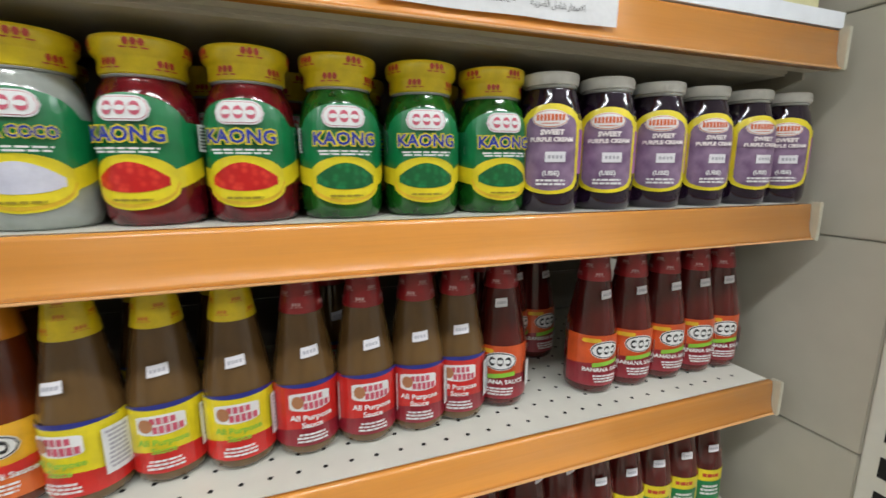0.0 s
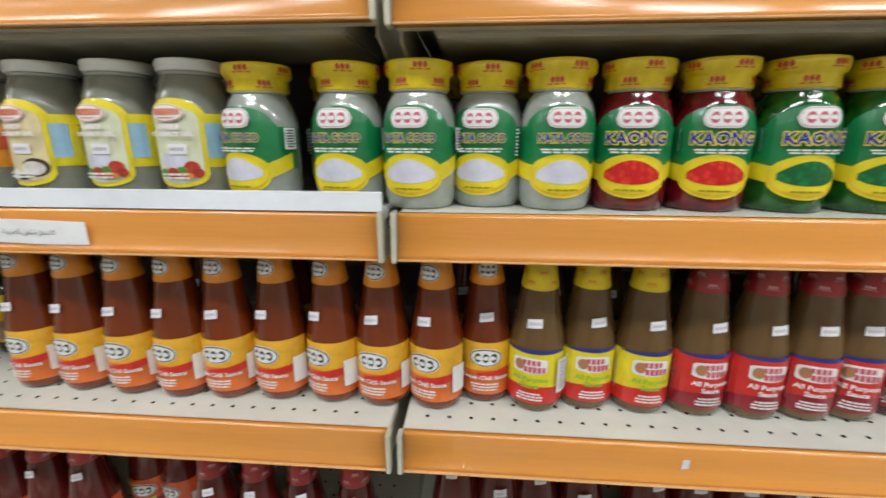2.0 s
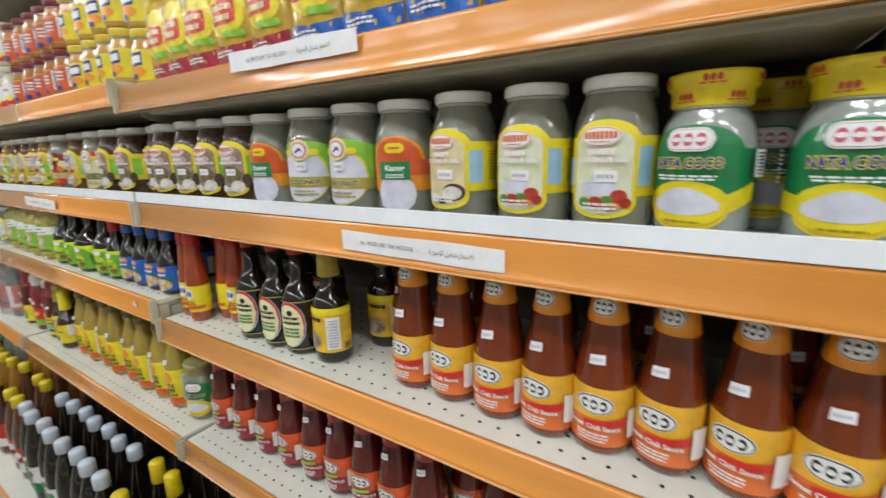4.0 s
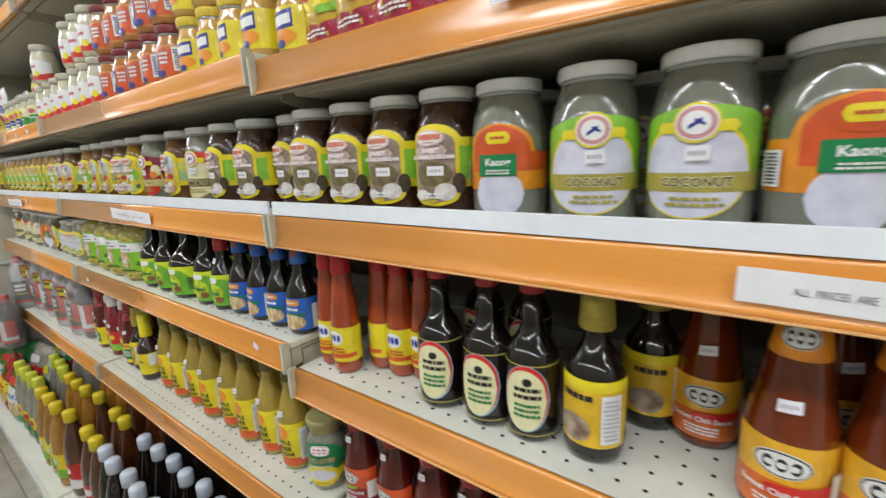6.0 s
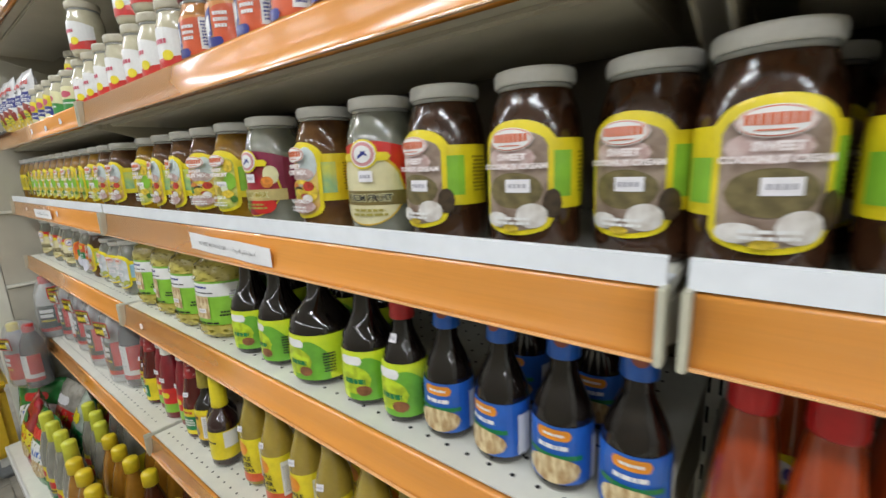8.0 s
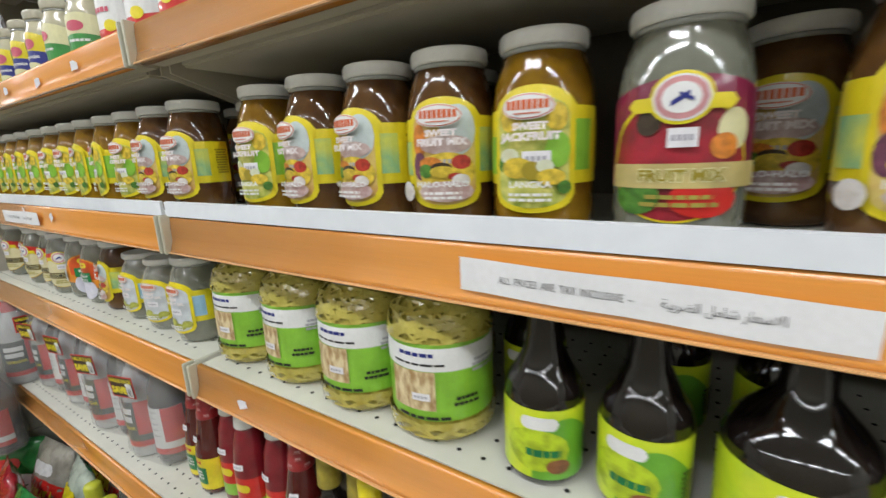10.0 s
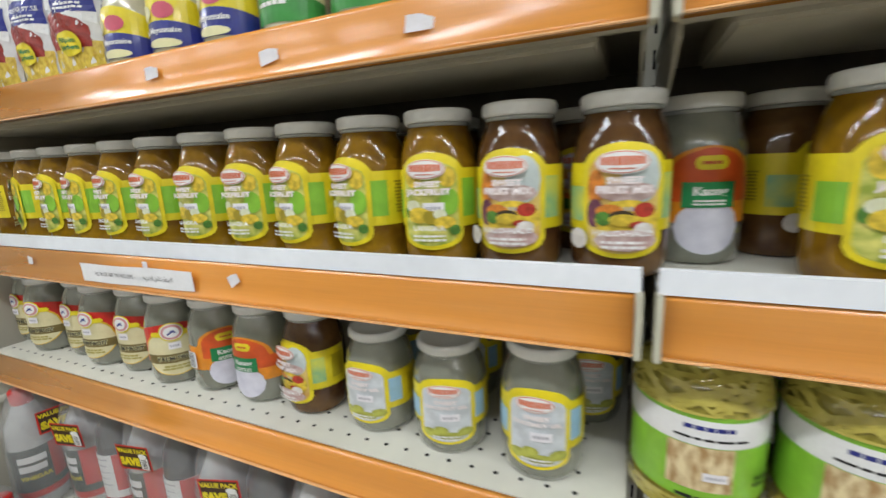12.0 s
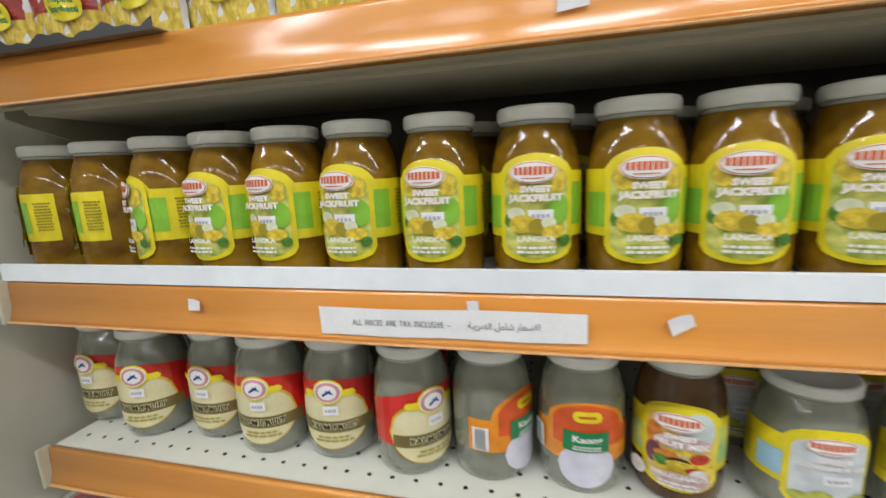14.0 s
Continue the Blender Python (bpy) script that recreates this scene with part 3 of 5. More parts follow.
def fruit_jar(name, label, body, centre_mat, words, cover=None, print_on=True):
    """Short jar with a domed green label and an oval fruit picture."""
    size, wide = (0.0160, 0.92) if len(words) < 6 else (0.0120, 0.72)
    return glass_jar(name, label, 0.0400, 0.152, 0.0310, 0.028, body, cover or YLID, [
        ("dome", "label", LGREEN, -0.072, 0.072, 0.040, 0.086, 0.021, 0.044),
        ("slant", "label_scroll", LYEL, 0.018, 0.062, 0.033, 0.050, 0.017),
        ("slant", "label_scroll", LYEL, -0.062, -0.018, 0.044, 0.036, 0.017),
        ("ell", "label_oval", LYEL, 0.0, 0.0365, 0.037, 0.0225),
        ("ell", "label_oval", GOLDY, 0.0, 0.0355, 0.0345, 0.0195),
        ("ell", "label_oval", LYEL, 0.0, 0.0375, 0.0335, 0.0185),
        ("wave", "picture", centre_mat, -0.027, 0.027, 0.0335, 0.0405, 0.0125),
        ("ell", "picture", centre_mat, 0.0, 0.0370, 0.027, 0.0085),
        ("bars", "small_print", OLIVEP, 0.0, 0.0225, 0.034, 0.0035, 1),
        ("pill", "emblem", W, 0.0, 0.0945, 0.0195, 0.0100),
        ("pill", "emblem_edge", PINK, 0.0, 0.0945, 0.0183, 0.0088),
        ("pill", "emblem_field", W, 0.0, 0.0945, 0.0178, 0.0083),
        ("rings", "emblem_mark", PINK, 0.0, 0.0945, 0.028, 0.0055, 3),
        ("rings", "emblem_hole", W, 0.0, 0.0945, 0.027, 0.0021, 3),
        ("text", "lettering_edge", LYEL, words, 0.0, 0.0740, size, wide, 0.10),
        ("text", "lettering", LBLUE, words, 0.0, 0.0740, size, wide, 0.03),
        ("bars", "small_print", W, 0.0, 0.0620, 0.052, 0.0055, 2),
        ("bars", "small_print", W, -0.054, 0.070, 0.012, 0.03, 8),
        ("rect", "barcode_field", W, 0.050, 0.062, 0.062, 0.085),
        ("bars", "barcode", BLACKP, 0.056, 0.0735, 0.010, 0.02, 7),
    ], None, "fruit jars", SEAL if print_on else None, True)


def sweet_jar(name, label, body, panel, side, title, picture, sub="", r=0.0415, h=0.158, lid=0.013, top=None, stick=(0.004, 0.062), full=False, pics=()):
    """Tall jar with a yellow arched label, an oval emblem and a picture panel."""
    rl = r * 0.80
    items = [
        ("dome", "label", top or LYEL, -0.082, 0.082, 0.042, 0.100, 0.016, 0.033),
        ("rect", "side_panel", side, 0.030, 0.050 if not full else 0.082, 0.052 if not full else 0.042, 0.090),
        ("rect", "side_panel", side, -0.055 if not full else -0.082, -0.032, 0.050 if not full else 0.042, 0.080 if not full else 0.090),
        ("bars", "small_print", OLIVEP, 0.068, 0.072, 0.020, 0.036, 10),
        ("bars", "small_print", OLIVEP, -0.070, 0.070, 0.018, 0.030, 9),
        ("panel", "label_frame", top or LYEL, -0.0325, 0.0325, 0.020, 0.113, 0.014),
        ("panel", "picture_panel", panel, -0.0275, 0.0275, 0.024, 0.107, 0.013),
    ] + ([("ell", "picture", m, u, v, a, b) for m, u, v, a, b in pics] or [("ell", "picture", picture, 0.001, 0.047, 0.023, 0.0155)]) + [
        ("ell", "emblem", W, -0.002, 0.100, 0.0185, 0.0095),
        ("ell", "emblem_edge", EMBRED, -0.002, 0.100, 0.0176, 0.0088),
        ("ell", "emblem_field", W, -0.002, 0.100, 0.0168, 0.0081),
        ("blocks", "emblem_mark", EMBRED, -0.002, 0.1012, 0.0285, 0.0072, 8),
        ("bars", "emblem_line", EMBRED, -0.002, 0.0950, 0.017, 0.0018, 1),
        ("text", "lettering", CREAMT, title[0], 0.0, 0.0855, 0.0072, 1.0, 0.06),
        ("text", "lettering", CREAMT, title[1], 0.0, 0.0780, 0.0078 if len(title[1]) < 11 else 0.0060, 1.0, 0.06),
    ]
    if sub:
        items.append(("text", "lettering", W, sub, 0.0, 0.0425, 0.0068))
    items.append(("bars", "small_print", W, 0.0, 0.033, 0.034, 0.008, 2))
    return glass_jar(name, label, r, h, rl, lid, body, WHITE_LID, items, stick, "fruit jars")


def oval_jar(name, label, body, top, field, rim, words, band=GOLD, pics=()):
    """Jar with a big oval, a round badge and a gold band."""
    return glass_jar(name, label, 0.043, 0.158, 0.0345, 0.013, body, WHITE_LID, [
        ("wave", "label", top, -0.078, 0.078, 0.040, 0.092, 0.018),
        ("ell", "oval_rim", rim, -0.004, 0.058, 0.0470, 0.041),
        ("ell", "oval", field, -0.004, 0.057, 0.0445, 0.0385),
    ] + [("ell", "picture", m, u, v, a, b) for m, u, v, a, b in pics] + [
        ("rect", "band", band, -0.046, 0.050, 0.040, 0.056),
        ("text", "lettering_edge", CREAML, words, 0.0, 0.048, 0.0102, 1.0, 0.10),
        ("text", "lettering", GOLDDK if band == GOLD else BLACKP if not pics else OLIVEP, words, 0.0, 0.048, 0.0102, 1.0, 0.03),
        ("bars", "small_print", GOLD, 0.0, 0.032, 0.045, 0.010, 2),
        ("pill", "ribbon", LYEL, -0.002, 0.093, 0.030, 0.0045),
        ("ell", "badge_rim", LYEL, -0.002, 0.096, 0.0170, 0.0160),
        ("ell", "badge", W, -0.002, 0.096, 0.0150, 0.0140),
        ("ell", "badge_ring", mat("pale_rose_print", (0.66, 0.30, 0.32), 0.4), -0.002, 0.096, 0.0136, 0.0127),
        ("ell", "badge_field", W, -0.002, 0.096, 0.0100, 0.0093),
        ("slant", "badge_mark", NAVY, -0.007, 0.002, 0.0925, 0.0985, 0.0034),
        ("slant", "badge_mark", NAVY, -0.003, 0.004, 0.0985, 0.0945, 0.0024),
    ], (0.0, 0.072, 0.016, 0.012), "fruit jars")


def plaque_jar(name, label, body):
    """Jar with an orange arched label, a green plaque and a white oval below."""
    return glass_jar(name, label, 0.043, 0.156, 0.0345, 0.013, body, WHITE_LID, [
        ("dome", "label", ORLAB, -0.066, 0.066, 0.040, 0.080, 0.030, 0.042),
        ("dome", "label_fade", VERM, -0.034, 0.060, 0.060, 0.080, 0.027, 0.036),
        ("ell", "white_oval", SILVERW, 0.0, 0.036, 0.028, 0.025),
        ("ell", "emblem", VERM, 0.0, 0.095, 0.019, 0.013),
        ("pill", "emblem_field", LYEL, 0.0, 0.095, 0.0135, 0.0062),
        ("bars", "emblem_mark", RPRINT, 0.0, 0.095, 0.018, 0.005, 1),
        ("rect", "plaque", LGREEN, -0.022, 0.020, 0.055, 0.078),
        ("text", "lettering", W, "Kaong", 0.0, 0.0695, 0.0105),
        ("bars", "small_print", W, 0.0, 0.0595, 0.030, 0.006, 2),
        ("rect", "barcode_field", W, -0.060, -0.044, 0.044, 0.072),
        ("bars", "barcode", BLACKP, -0.052, 0.058, 0.012, 0.025, 9),
    ], None, "fruit jars")


ZB, ZC, ZC3, ZD, ZD0 = 1.1945, 0.935, 0.975, 0.623, 0.679
YB, YK = 0.486, 0.479
red_kaong = fruit_jar("fruit_jar", "jar of crimson palm fruit with a green label and yellow seal", C_RED, mat("red_fruit_picture", (0.55, 0.01, 0.01), 0.3, 0.2, 160, 0.1, kind="cells", col2=(0.75, 0.05, 0.03)), "KAONG")
green_kaong = fruit_jar("fruit_jar", "jar of green palm fruit with a green label and yellow seal", C_GREEN, mat("green_fruit_picture", (0.004, 0.11, 0.03), 0.3, 0.2, 160, 0.1, kind="cells", col2=(0.01, 0.20, 0.06)), "KAONG")
nata = fruit_jar("fruit_jar", "jar of white coconut jelly with a green label and yellow seal", C_NATA, SILVERW, "NATA COCO")
stock(green_kaong, [(0.197, YK, ZB, -3), (0.115, YK, ZB, -9), (0.030, YK, ZB, -1), (0.16, 0.585, ZB), (0.06, 0.58, ZB)], rng)
stock(red_kaong, [(-0.052, YK, ZB, -9), (-0.133, YK, ZB, -13), (-0.02, 0.58, ZB), (-0.09, 0.58, ZB)], rng)
stock(nata, [(-0.214, YK - 0.004, ZB, 3), (-0.289, YK + 0.012, ZB, -14), (-0.364, YK - 0.008, ZB, -10), (-0.446, YK, ZB, -8), (-0.548, YK, ZB, -18), (-0.25, 0.59, ZB), (-0.33, 0.585, ZB), (-0.49, 0.585, ZB)], rng)

purple = sweet_jar("spread_jar", "jar of dark purple spread with a lilac and yellow label", C_PURP, LILAC, MAUVE, ("SWEET", "PURPLE CREAM"), LILAC, "(UBE)", 0.0365, 0.150, 0.013, stick=(0.004, 0.060), full=True)
stock(purple, [(0.264, 0.464, ZB, -27), (0.341, 0.463, ZB, -30), (0.420, 0.463, ZB, -30), (0.498, 0.465, ZB, -20), (0.577, 0.464, ZB, -16), (0.652, 0.462, ZB, -44)], rng)
clear_b = sweet_jar("fruit_jar", "clear jar of jelly with a yellow label and berries", C_CLEAR, PALEP, SKY, ("SWEET", "COCONUT GEL"), BERRY, pics=[(SILVERW, -0.004, 0.050, 0.018, 0.008), (FR_RED, 0.016, 0.042, 0.008, 0.007), (FR_GRN, 0.006, 0.038, 0.006, 0.005), (FR_RED, -0.004, 0.036, 0.007, 0.006), (FR_GRN, -0.015, 0.036, 0.006, 0.005), (FR_RED, 0.022, 0.036, 0.005, 0.005), (FR_ORG, 0.010, 0.033, 0.008, 0.004)])
stock(clear_b, [(-0.630, YB, ZB, -4), (-0.718, YB, ZB, -6), (-0.64, 0.59, ZB), (-0.75, 0.59, ZB)], rng)
clear_n = sweet_jar("fruit_jar", "clear jar of coconut gel with a yellow label", C_CLEAR, mat("peach_picture", (0.78, 0.66, 0.38), 0.4, 0.1, 50), SKY, ("SWEET", "COCONUT GEL"), COCOP, pics=[(FR_DRK, 0.014, 0.041, 0.014, 0.0105), (COCOW, 0.012, 0.040, 0.012, 0.008), (COCOW, -0.012, 0.033, 0.012, 0.006), (FR_DRK, 0.0, 0.030, 0.006, 0.003)])
stock(clear_n, [(-0.812, YB, ZB, -8)], rng)
plaque = plaque_jar("fruit_jar", "clear jar of palm fruit with an orange label and green plaque", C_CLEAR)
stock(plaque, [(-0.903, YB, ZB, 14), (-1.183, YB, ZB, 10), (-3.235, 0.495, ZC3, 4, 0.912), (-3.33, 0.495, ZC3, 62, 0.912), (-2.690, 0.555, ZB, 12), (-0.95, 0.59, ZB), (-1.2, 0.59, ZB)], rng)
conut = oval_jar("fruit_jar", "clear jar of coconut with a green and white oval label", C_CLEAR, LIME, SILVERW, LYEL, "COCONUT")
stock(conut, [(-0.992, YB, ZB, 2), (-1.087, YB, ZB, 18), (-1.05, 0.59, ZB)], rng)
palm = oval_jar("fruit_jar", "clear jar of palm fruit with a red and cream oval label", C_CLEAR, RED, mat("tan_label_field", (0.76, 0.71, 0.46), 0.35, 0.1, 25, coat=0.3, col2=(0.66, 0.59, 0.33), mix=1.2), GOLDY, "PALM FRUIT", mat("brown_band", (0.20, 0.15, 0.045), 0.35, 0.1))
stock(palm, [(-1.889, YB, ZB, 18), (-3.42, 0.487, ZC3, 50, 0.912), (-3.515, 0.497, ZC3, 12, 0.912), (-3.605, 0.49, ZC3, 12, 0.912), (-3.69, 0.505, ZC3, 4, 0.912), (-3.79, 0.49, ZC3, 20, 0.912), (-3.885, 0.51, ZC3, 4, 0.912), (-3.45, 0.60, ZC3, 5, 0.912), (-3.62, 0.60, ZC3, -6, 0.912)], rng)
fmix = oval_jar("fruit_jar", "jar of red fruit mix with a dark red oval label", C_CLEAR, mat("plum_red_label", (0.26, 0.02, 0.07), 0.3, 0.1, 40, coat=0.3), mat("crimson_fruit_picture", (0.44, 0.02, 0.04), 0.35, 0.1, 60, col2=(0.22, 0.02, 0.03), mix=0.8), LYEL, "FRUIT MIX", mat("pale_gold_band", (0.62, 0.50, 0.20), 0.35, 0.1, 40), [(CREAML, 0.030, 0.076, 0.011, 0.013), (FR_ORG, 0.024, 0.066, 0.009, 0.008), (FR_DRK, -0.020, 0.082, 0.008, 0.008), (FR_GRN, -0.026, 0.034, 0.016, 0.012), (RED, 0.014, 0.033, 0.020, 0.012)])
stock(fmix, [(-2.12, YB, ZB, 6)], rng)
maca = sweet_jar("spread_jar", "jar of dark brown coconut spread with a yellow and green label", C_BROWN, mat("dark_coconut_panel", (0.46, 0.36, 0.30), 0.35, 0.1, 60, col2=(0.17, 0.11, 0.08), mix=0.9), LIME, ("SWEET", "COCONUT CREAM"), COCOW, pics=[(ROSEW, -0.004, 0.085, 0.022, 0.010), (mat("olive_brown_print", (0.20, 0.16, 0.07), 0.35, 0.2, 90), 0.0, 0.058, 0.024, 0.015), (FR_DRK, 0.031, 0.047, 0.008, 0.012), (COCOW, 0.015, 0.037, 0.0125, 0.0105), (COCOW, -0.015, 0.033, 0.012, 0.0065), (FR_YEL, -0.002, 0.0265, 0.007, 0.003)])
stock(maca, [(-1.268, YB, ZB, 6), (-1.352, YB, ZB, 4), (-1.436, YB, ZB, 8), (-1.526, YB, ZB, 10), (-1.602, YB + 0.022, ZB, -10), (-1.694, YB, ZB, 2), (-1.795, YB, ZB, -8), (-1.30, 0.59, ZB), (-1.42, 0.59, ZB), (-1.50, 0.59, ZB)], rng)
mixed = sweet_jar("fruit_jar", "jar of mixed fruit in dark syrup with a yellow label", C_MIX, mat("mixed_fruit_panel", (0.82, 0.70, 0.22), 0.35, 0.1, 45, col2=(0.66, 0.36, 0.10), mix=0.8), TEAL, ("SWEET", "FRUIT MIX"), FRUITS, "HALO-HALO", pics=[(MIST, 0.013, 0.088, 0.015, 0.021), (FR_ORG, -0.021, 0.080, 0.007, 0.014), (mat("plum_fruit_print", (0.22, 0.07, 0.12), 0.35, 0.2, 160), -0.021, 0.058, 0.007, 0.012), (ROSEW, 0.002, 0.076, 0.022, 0.008), (FR_YEL, 0.003, 0.053, 0.024, 0.0165), (FR_RED, 0.015, 0.061, 0.008, 0.006), (FR_ORG, -0.010, 0.060, 0.010, 0.006), (FR_GRN, -0.014, 0.054, 0.006, 0.006), (FR_DRK, -0.001, 0.056, 0.009, 0.005), (FR_YEL, 0.0, 0.053, 0.010, 0.005), (FR_RED, 0.010, 0.049, 0.006, 0.003), (COCOW, 0.014, 0.045, 0.007, 0.006), (ROSEW, 0.002, 0.036, 0.022, 0.009), (COCOW, -0.033, 0.036, 0.008, 0.009)])
stock(mixed, [(-1.993, YB, ZB, -6), (-2.312, YB, ZB, 20), (-2.398, YB, ZB, -8), (-2.488, YB, ZB, -10), (-2.756, YB, ZB, 6), (-2.848, YB, ZB, 0), (-2.05, 0.59, ZB), (-2.35, 0.59, ZB), (-2.7, 0.60, ZB), (-2.80, 0.60, ZB), (-2.61, 0.60, ZB, 50), (-3.142, 0.495, ZC3, -12, 0.912)], rng)
jack = sweet_jar("fruit_jar", "jar of amber jackfruit with a yellow and green label", C_AMBER, LEAFY, LIME, ("SWEET", "JACKFRUIT"), LEAFY, "LANGKA", pics=[(FR_YEL, -0.016, 0.094, 0.010, 0.012), (FR_YEL, 0.018, 0.092, 0.008, 0.010), (LIME, 0.019, 0.068, 0.009, 0.013), (FR_GRN, -0.022, 0.058, 0.005, 0.006), (PALEP, -0.016, 0.064, 0.008, 0.006), (FR_YEL, -0.010, 0.055, 0.012, 0.008), (OLIVEP, 0.001, 0.053, 0.007, 0.007), (PALEP, 0.010, 0.056, 0.006, 0.005), (FR_YEL, 0.014, 0.048, 0.010, 0.006), (FR_GRN, 0.023, 0.040, 0.005, 0.005)])
stock(jack, [(-2.222, YB, ZB, 8), (-2.579, YB, ZB, 6), (-2.934, YB, ZB, 8), (-3.019, YB, ZB, -16), (-3.108, YB, ZB, -10), (-3.192, YB, ZB, 4), (-3.280, YB, ZB, 2), (-3.373, YB, ZB, -4), (-3.461, YB, ZB, -6), (-3.546, YB, ZB, -10), (-3.627, YB, ZB, -8), (-3.710, YB, ZB, -32), (-3.800, YB, ZB, -75), (-3.885, YB, ZB, -70), (-2.96, 0.59, ZB), (-3.05, 0.59, ZB), (-3.15, 0.59, ZB), (-3.25, 0.59, ZB), (-3.36, 0.59, ZB), (-2.25, 0.59, ZB), (-2.5, 0.59, ZB)], rng)
clear_c = sweet_jar("fruit_jar", "clear jar of white jelly with a yellow label and fruit", C_CLEAR, mat("pale_blue_picture", (0.66, 0.70, 0.74), 0.4, 0.1, 50), SKY, ("SWEET", "COCONUT GEL"), FR_GRN, r=0.0435, pics=[(mat("lime_fruit_picture", (0.50, 0.52, 0.10), 0.4, 0.2, 90), u, v, a, 0.0065) for u, v, a in ((-0.018, 0.036, 0.010), (0.004, 0.033, 0.013), (0.020, 0.039, 0.009), (-0.006, 0.042, 0.008))])
stock(clear_c, [(-2.825, 0.485, ZC3, 4, 0.90), (-2.935, 0.49, ZC3, 16, 0.90), (-3.035, 0.495, ZC3, 0, 0.90), (-2.79, 0.60, ZC3, 10, 0.912), (-2.95, 0.61, ZC3, 5, 0.912), (-3.06, 0.60, ZC3, -6, 0.912)], rng)
STRAND = mat("bamboo_shoot_strip", (0.60, 0.52, 0.12), 0.15, 0.15, 60, 0.05, 0.8, col2=(0.40, 0.34, 0.06), mix=0.9)
bamboo = glass_jar("pickle_jar", "large jar of bamboo shoot strips with a green and white label", 0.0555, 0.165, 0.038, 0.012, C_OLIVE, WHITE_LID, [
    ("rect", "label", LIME, -0.11, 0.11, 0.028, 0.110),
    ("rect", "white_band", W, -0.11, 0.11, 0.082, 0.106),
    ("bars", "heading", NAVY, -0.006, 0.099, 0.044, 0.007, 1),
    ("bars", "small_print", BLACKP, -0.004, 0.089, 0.060, 0.004, 1),
    ("rect", "picture", NOODLE, -0.036, 0.014, 0.040, 0.082),
    ("bars", "small_print", BLACKP, 0.0, 0.032, 0.060, 0.006, 1),
    ("bars", "small_print", FAINT, 0.066, 0.085, 0.030, 0.016, 3),
    ("bars", "small_print", BLACKP, 0.045, 0.050, 0.028, 0.012, 2),
    ("strips", "bamboo_strips", STRAND, 0.111, 0.148, 150, 4),
    ("strips", "bamboo_strips", STRAND, 0.010, 0.027, 70, 5),
], (0.0, 0.056, 0.018, 0.008), "pickle jars")
stock(bamboo, [(-2.335, 0.485, ZC3, 12), (-2.445, 0.485, ZC3, 6), (-2.56, 0.49, ZC3, -4), (-2.68, 0.492, ZC3, 8), (-2.40, 0.62, ZC3), (-2.55, 0.62, ZC3)], rng)

# ---- goods: sauce bottles ----
SAUCE = [(1.07 * r, z) for r, z in [(0.026, 0.0), (0.031, 0.004), (0.0325, 0.012), (0.0325, 0.084), (0.0315, 0.094), (0.026, 0.126), (0.0205, 0.160), (0.0165, 0.185), (0.0150, 0.200), (0.0140, 0.214)]]
SAUCE_CAP = [(1.07 * r, z) for r, z in [(0.0212, 0.158), (0.0216, 0.159), (0.0180, 0.182), (0.0165, 0.200), (0.0162, 0.214), (0.0145, 0.2165), (0.004, 0.2165)]]
B_MT = mat("brown_sauce_in_glass", (0.155, 0.085, 0.028), 0.12, 0.15, 25, 0.02, 0.5, stretch=(1, 1, 0.25), rand=0.1, col2=(0.10, 0.052, 0.018), mix=0.9)
B_CHILI = mat("chili_sauce_in_glass", (0.20, 0.032, 0.005), 0.08, 0.15, 25, 0.02, 0.6, stretch=(1, 1, 0.25), rand=0.1, col2=(0.11, 0.016, 0.003), mix=0.9)
B_BAN = mat("banana_sauce_in_glass", (0.115, 0.010, 0.008), 0.10, 0.15, 25, 0.02, 0.5, stretch=(1, 1, 0.25), rand=0.1, col2=(0.06, 0.006, 0.005), mix=0.9)
B_SOY = mat("black_soy_glass", (0.010, 0.007, 0.006), 0.07, 0.1, 25, 0.0, 0.4)
B_HOT = mat("hot_sauce_in_glass", (0.36, 0.050, 0.010), 0.10, 0.1, 25, 0.0, 1.0, rand=0.1)
B_CIDER = mat("cider_vinegar_in_glass", (0.62, 0.46, 0.08), 0.08, 0.15, 25, 0.02, 1.0, rand=0.1, col2=(0.48, 0.33, 0.045), mix=0.9, trans=0.4)
RSEAL = mat("red_shrink_seal", (0.36, 0.016, 0.022), 0.3, 0.15, 60, 0.15, 0.4)
CAPDOT = [("marks", "seal_print", mat("rose_white_print", (0.60, 0.34, 0.34), 0.4), 0.168, 0.180, 9, 0.0155), ("marks", "seal_print", mat("rose_white_print", (0.60, 0.34, 0.34)), 0.203, 0.192, 9, 0.0155)]
CAPDOTR = [("marks", "seal_print", SEALP, 0.168, 0.180, 9, 0.0155), ("marks", "seal_print", SEALP, 0.203, 0.192, 9, 0.0155)]


